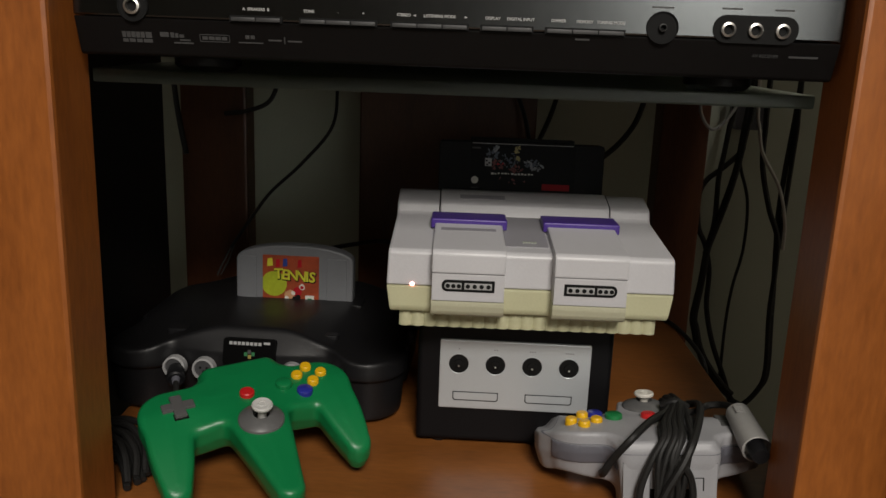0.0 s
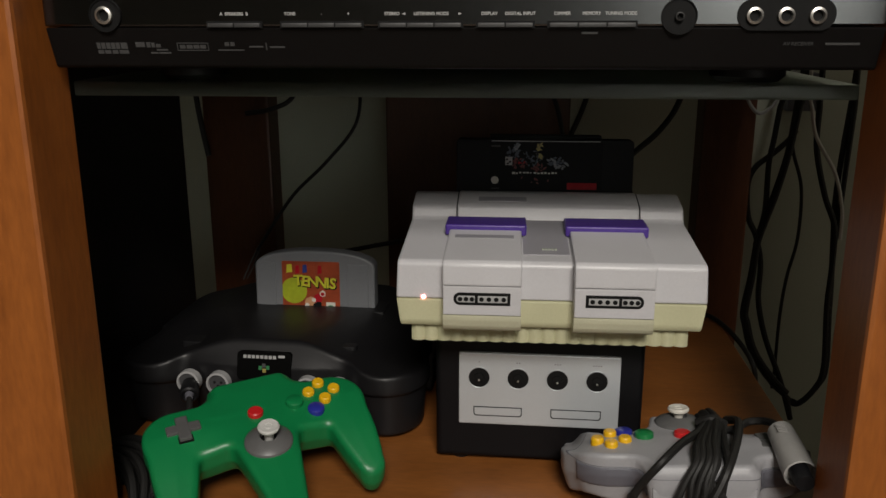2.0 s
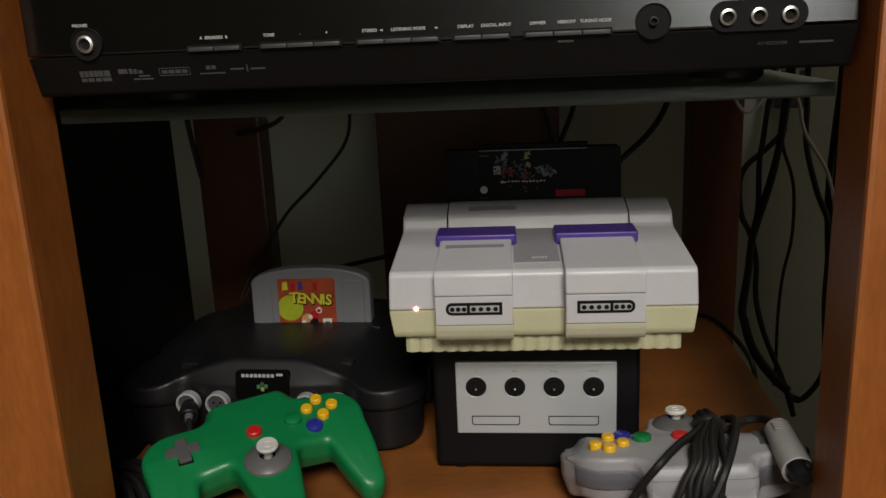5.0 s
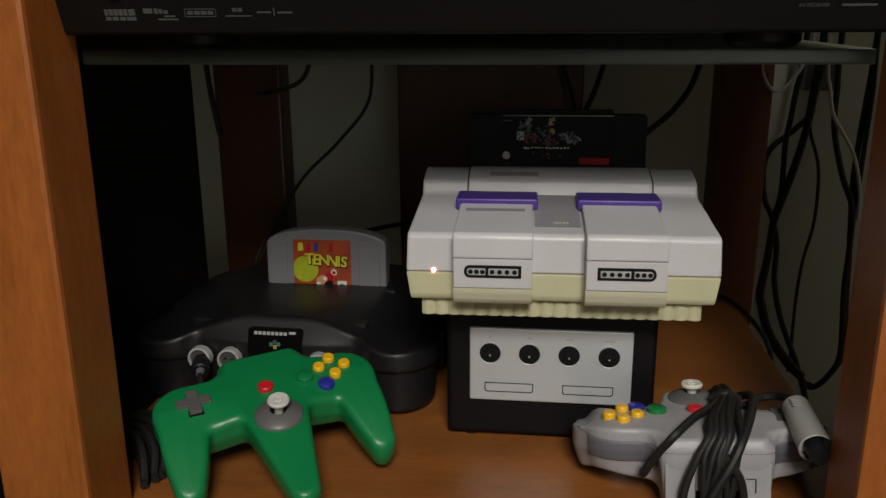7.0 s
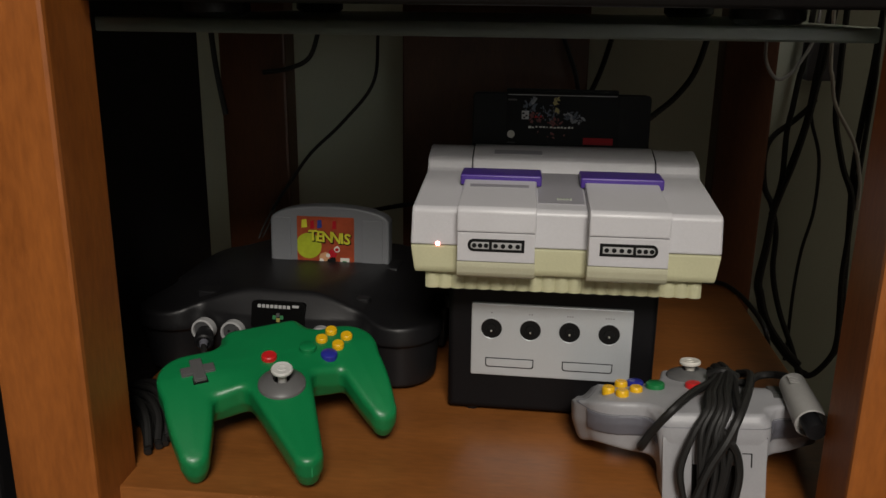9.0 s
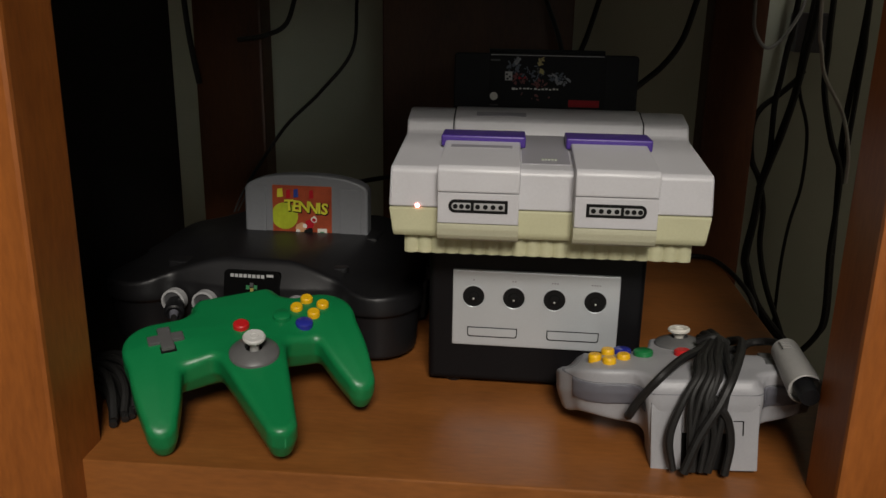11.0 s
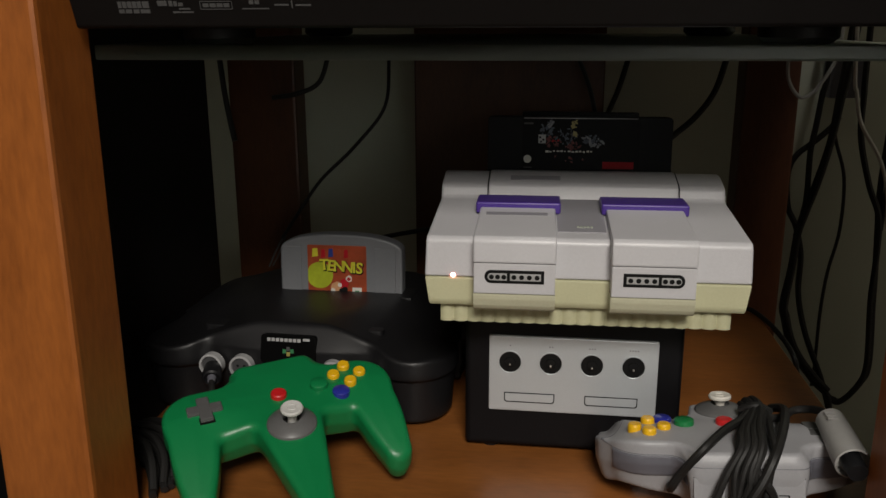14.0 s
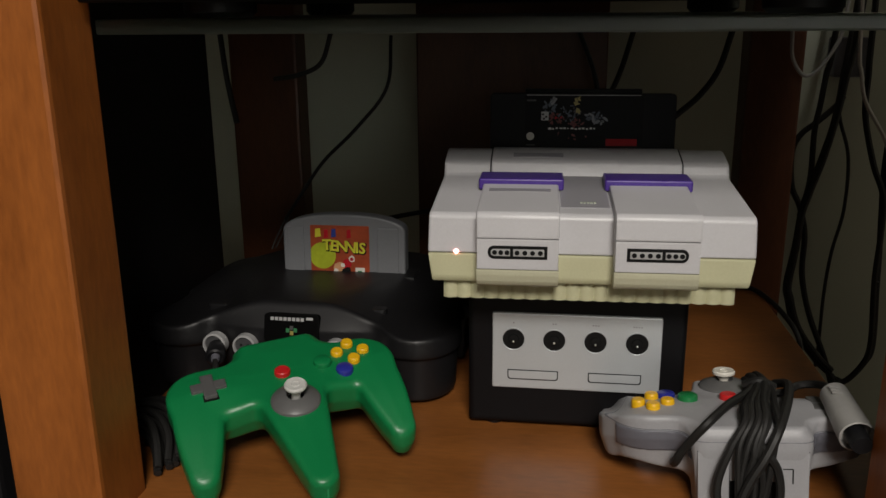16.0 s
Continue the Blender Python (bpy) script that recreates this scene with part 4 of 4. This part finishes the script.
part("loop", tube([(0.152, 0.4640, 0.0490), (0.157, 0.4530, 0.0500), (0.161, 0.4475, 0.0460), (0.1665, 0.4475, 0.0370), (0.169, 0.4460, 0.0230), (0.167, 0.4440, 0.0040)], 0.0026, 8), M_CABLE, wound)
part("tie", tube([(0.160, 0.516, 0.0590), (0.169, 0.513, 0.0640), (0.179, 0.515, 0.0590)], 0.0028, 8), M_CABLE, wound)
part("tail", tube([(0.176, 0.508, 0.0580), (0.186, 0.514, 0.0565), (0.196, 0.5235, 0.0570), (0.2055, 0.5210, 0.0595), (0.2090, 0.508, 0.0640), (0.2090, 0.4975, 0.0656)], 0.0026, 8), M_CABLE, wound)

plug_way = look((0.2090, 0.4960, 0.0655), (0.2090, 0.4500, 0.0590)) @ pose(0, 0, 0, 180)
plug = thing("controller_plug", plug_way, "grey controller plug with black open end, resting on the controller", "plug")
part("sleeve", lathe([(0, 0), (0.0070, 0.0), (0.0084, 0.0015), (0.0098, 0.036), (0.0100, 0.045), (0.0092, 0.0455), (0.0088, 0.040), (0, 0.040)], 28), M_PLUG, plug)
part("core", lathe([(0, 0.0540), (0.0054, 0.0540), (0.0058, 0.0530), (0.0060, 0.0395), (0, 0.0395)], 20), M_BLACK, plug)
for k in range(3):
    part("grip_ridge", box(-0.0030, 0.0030, -0.0006, 0.0006, -0.0005, 0.0007, 0.0002), M_PLUG, plug, at=pose(0.0030, 0, 0) @ pose(0, 0, 0.007 + 0.0032 * k, 90) @ pose(0, 0, 0.0086 + 0.0001 * k))

# plug in the first socket of the dark console, and its cable
port = thing("controller_plug", look((-0.2240, 0.5835, 0.0405), (-0.2160, 0.557, 0.0350)) @ pose(0, 0, 0, 180), "black controller plug in the dark console's first socket", "plug")
part("sleeve", lathe([(0, -0.004), (0.0062, -0.004), (0.0070, 0.000), (0.0078, 0.008), (0.0074, 0.0115), (0.0060, 0.0125), (0.0046, 0.0110), (0, 0.0110)], 22), M_BLACK, port)
part("strain_relief", lathe([(0, 0.0105), (0.0036, 0.0105), (0.0028, 0.016), (0, 0.0165)], 14), M_SHOULDER, port)
cable([(-0.2195, 0.569, 0.0375), (-0.2165, 0.556, 0.0300), (-0.2230, 0.525, 0.0120), (-0.2380, 0.512, 0.0060), (-0.2440, 0.497, 0.0050)], 0.0024, "thin black controller cable running along the shelf", group="cables on the shelf")

coil = thing("cable_coil", pose(-0.2310, 0.497, 0.0), "coiled black controller cable lying beside the green controller", "cable coil")
rng = random.Random(5)
for i in range(13):
    u, v = (0.0056 * (i % 5) - 0.0080, 0.0) if i < 10 and i < 5 else (0.0056 * (i % 4) - 0.0054, 0.0060) if i < 9 else (0.0056 * (i % 4) - 0.0060, 0.0115)
    u, v, j = u + rng.uniform(-0.0012, 0.0012), v + rng.uniform(-0.0008, 0.0008), rng.uniform(-0.002, 0.002)
    way = [(-0.046, 0.020, 0.0060 + v * 0.8), (-0.026, 0.016 + j, 0.0110 + v), (-0.006 + j, 0.006, 0.0125 + v), (0.008, -0.010, 0.0090 + 0.8 * v), (0.015 + j, -0.026, 0.0034 + 0.3 * v)]
    part("turn", tube([(x + 0.6 * u, y + 1.3 * u, z) for x, y, z in way], 0.0027, 8), M_CABLE, coil)

BLACKW = "black power cable hanging between the stand and the wall"
cable([(0.338, 0.965, 0.350), (0.332, 0.965, 0.247), (0.329, 0.965, 0.226), (0.326, 0.965, 0.192), (0.323, 0.965, 0.163), (0.324, 0.965, 0.109), (0.318, 0.965, 0.071), (0.315, 0.965, 0.029), (0.310, 0.965, -0.014), (0.314, 0.965, -0.034), (0.321, 0.965, -0.058), (0.333, 0.965, -0.082), (0.352, 0.965, -0.106), (0.371, 0.965, -0.124), (0.379, 0.965, -0.152)], 0.0033, BLACKW)
cable([(0.360, 0.960, 0.350), (0.352, 0.960, 0.247), (0.349, 0.960, 0.227), (0.343, 0.960, 0.178), (0.334, 0.960, 0.132), (0.324, 0.960, 0.095), (0.318, 0.960, 0.069), (0.316, 0.960, 0.030), (0.312, 0.960, -0.013), (0.315, 0.958, -0.028), (0.323, 0.958, -0.055), (0.335, 0.958, -0.077), (0.354, 0.958, -0.101), (0.370, 0.958, -0.117)], 0.0035, BLACKW)
cable([(0.357, 0.970, 0.350), (0.350, 0.970, 0.247), (0.348, 0.970, 0.226), (0.344, 0.970, 0.177), (0.334, 0.970, 0.130), (0.324, 0.970, 0.093), (0.318, 0.970, 0.066)], 0.0030, BLACKW)
cable([(0.356, 0.985, 0.200), (0.349, 0.985, 0.189), (0.333, 0.985, 0.173), (0.314, 0.985, 0.156), (0.307, 0.985, 0.134), (0.311, 0.985, 0.097), (0.322, 0.985, 0.074), (0.331, 0.985, 0.039), (0.333, 0.985, -0.008), (0.346, 0.985, -0.057), (0.370, 0.985, -0.114), (0.387, 0.985, -0.165)], 0.0034, BLACKW)
cable([(0.371, 0.970, 0.350), (0.373, 0.970, 0.247), (0.374, 0.970, 0.226), (0.376, 0.970, 0.181), (0.391, 0.970, 0.127), (0.406, 0.970, 0.090), (0.409, 0.970, 0.045), (0.409, 0.970, -0.009), (0.414, 0.970, -0.086), (0.407, 0.970, -0.115), (0.387, 0.970, -0.137), (0.371, 0.970, -0.125), (0.354, 0.970, -0.109), (0.345, 0.970, -0.094)], 0.0035, BLACKW)
cable([(0.415, 0.978, -0.012), (0.420, 0.978, -0.089), (0.413, 0.978, -0.114), (0.395, 0.978, -0.138), (0.382, 0.978, -0.136)], 0.0034, BLACKW)
cable([(0.419, 0.990, 0.350), (0.416, 0.990, 0.245), (0.415, 0.990, 0.224), (0.412, 0.990, 0.167), (0.411, 0.990, 0.116), (0.414, 0.990, 0.070), (0.418, 0.990, 0.016), (0.421, 0.990, -0.040)], 0.0035, BLACKW)
cable([(0.414, 0.985, 0.350), (0.417, 0.985, 0.246), (0.418, 0.985, 0.225), (0.417, 0.985, 0.168), (0.416, 0.985, 0.117), (0.415, 0.985, 0.072)], 0.0031, BLACKW)
cable([(0.357, 1.000, 0.187), (0.361, 1.000, 0.169), (0.374, 1.000, 0.128), (0.376, 1.000, 0.067), (0.368, 1.000, 0.016), (0.365, 1.000, -0.037), (0.366, 1.000, -0.108), (0.365, 1.000, -0.130)], 0.0021, "thin dark cable hanging in front of the wall")
cable([(0.345, 0.940, 0.350), (0.352, 0.940, 0.249), (0.356, 0.940, 0.229), (0.364, 0.940, 0.198), (0.389, 0.940, 0.157), (0.401, 0.940, 0.115), (0.403, 0.940, 0.082)], 0.0021, "thin white cable hanging beside the black ones", M_CABLE_WHITE)
cable([(0.2690, 0.895, 0.320), (0.2705, 0.895, 0.269), (0.2735, 0.895, 0.245), (0.2860, 0.895, 0.229), (0.3000, 0.898, 0.235), (0.3140, 0.902, 0.255), (0.3220, 0.906, 0.275), (0.3260, 0.910, 0.320)], 0.0019, "thin grey cable in a small loop", M_CABLE_GREY)
cable([(-0.136, 0.90, 0.27), (-0.140, 0.89, 0.217), (-0.172, 0.88, 0.175), (-0.208, 0.875, 0.140), (-0.231, 0.87, 0.108), (-0.252, 0.865, 0.076)], 0.0019, "black cable slanting down behind the dark console")
cable([(-0.252, 0.865, 0.076), (-0.259, 0.86, 0.062), (-0.266, 0.855, 0.045)], 0.0011, "bare silver wire end behind the dark console", M_PRINT)
cable([(-0.248, 0.865, 0.080), (-0.254, 0.86, 0.062), (-0.262, 0.855, 0.046)], 0.0009, "bare silver wire end behind the dark console", M_PRINT)
cable([(-0.320, 0.89, 0.272), (-0.315, 0.885, 0.234), (-0.309, 0.88, 0.204), (-0.303, 0.875, 0.18)], 0.0032, "black cable hanging by the rear post")
cable([(-0.198, 0.89, 0.275), (-0.209, 0.885, 0.243), (-0.231, 0.88, 0.231), (-0.26, 0.88, 0.226)], 0.0026, "black cable hanging by the rear post")
cable([(-0.19, 0.885, 0.066), (-0.150, 0.88, 0.074), (-0.112, 0.88, 0.082), (-0.080, 0.875, 0.088), (-0.05, 0.87, 0.085)], 0.0026, "black cable crossing behind the consoles")
cable([(0.214, 0.90, 0.275), (0.203, 0.90, 0.235), (0.185, 0.895, 0.209), (0.163, 0.885, 0.191), (0.141, 0.86, 0.178), (0.115, 0.80, 0.168), (0.10, 0.757, 0.16)], 0.0032, "black cable plugged into the back of the grey console")
cable([(0.060, 0.90, 0.275), (0.076, 0.90, 0.235), (0.083, 0.89, 0.205), (0.088, 0.85, 0.175), (0.08, 0.757, 0.16)], 0.0024, "black cable plugged into the back of the grey console")
cable([(0.116, 0.90, 0.275), (0.105, 0.90, 0.235), (0.092, 0.89, 0.205), (0.075, 0.84, 0.175), (0.06, 0.757, 0.16)], 0.0028, "black cable plugged into the back of the grey console")
cable([(0.080, 0.850, 0.0035), (0.150, 0.878, 0.0035), (0.205, 0.892, 0.0035), (0.243, 0.896, 0.0035), (0.258, 0.880, 0.0035), (0.268, 0.83, 0.001), (0.276, 0.790, -0.012), (0.285, 0.80, -0.05)], 0.0026, "black cable lying along the rear of the shelf", group="cables on the shelf")

adapter = thing("power_adapter", pose(0.374, 1.06, 0.238), "dark grey power adapter plugged in at the wall", "power adapter")
part("case", box(-0.019, 0.019, -0.034, -0.004, -0.021, 0.024, 0.003), M_SHOULDER, adapter)
part("prong_block", box(-0.008, 0.008, -0.006, -0.0005, -0.010, 0.010), M_BLACK, adapter)

speaker = thing("loudspeaker", pose(-0.46, 0.60, FLOOR), "large black loudspeaker cabinet standing beside the stand, its right copy an added light blocker", "loudspeaker")
part("cabinet", box(-0.155, 0.155, -0.175, 0.215, 0.0, 0.95, 0.004), M_BLACK, speaker)
part("grille", box(-0.148, 0.148, -0.190, -0.1755, 0.03, 0.92, 0.006), M_HOLE, speaker)
# Right copy, hidden behind the post, added to keep lamplight off the wall.
other = copy_thing(speaker, pose(0.4450, 0.378, FLOOR))
for one in (speaker, other):
    tagged(one, group="loudspeakers beside the stand")
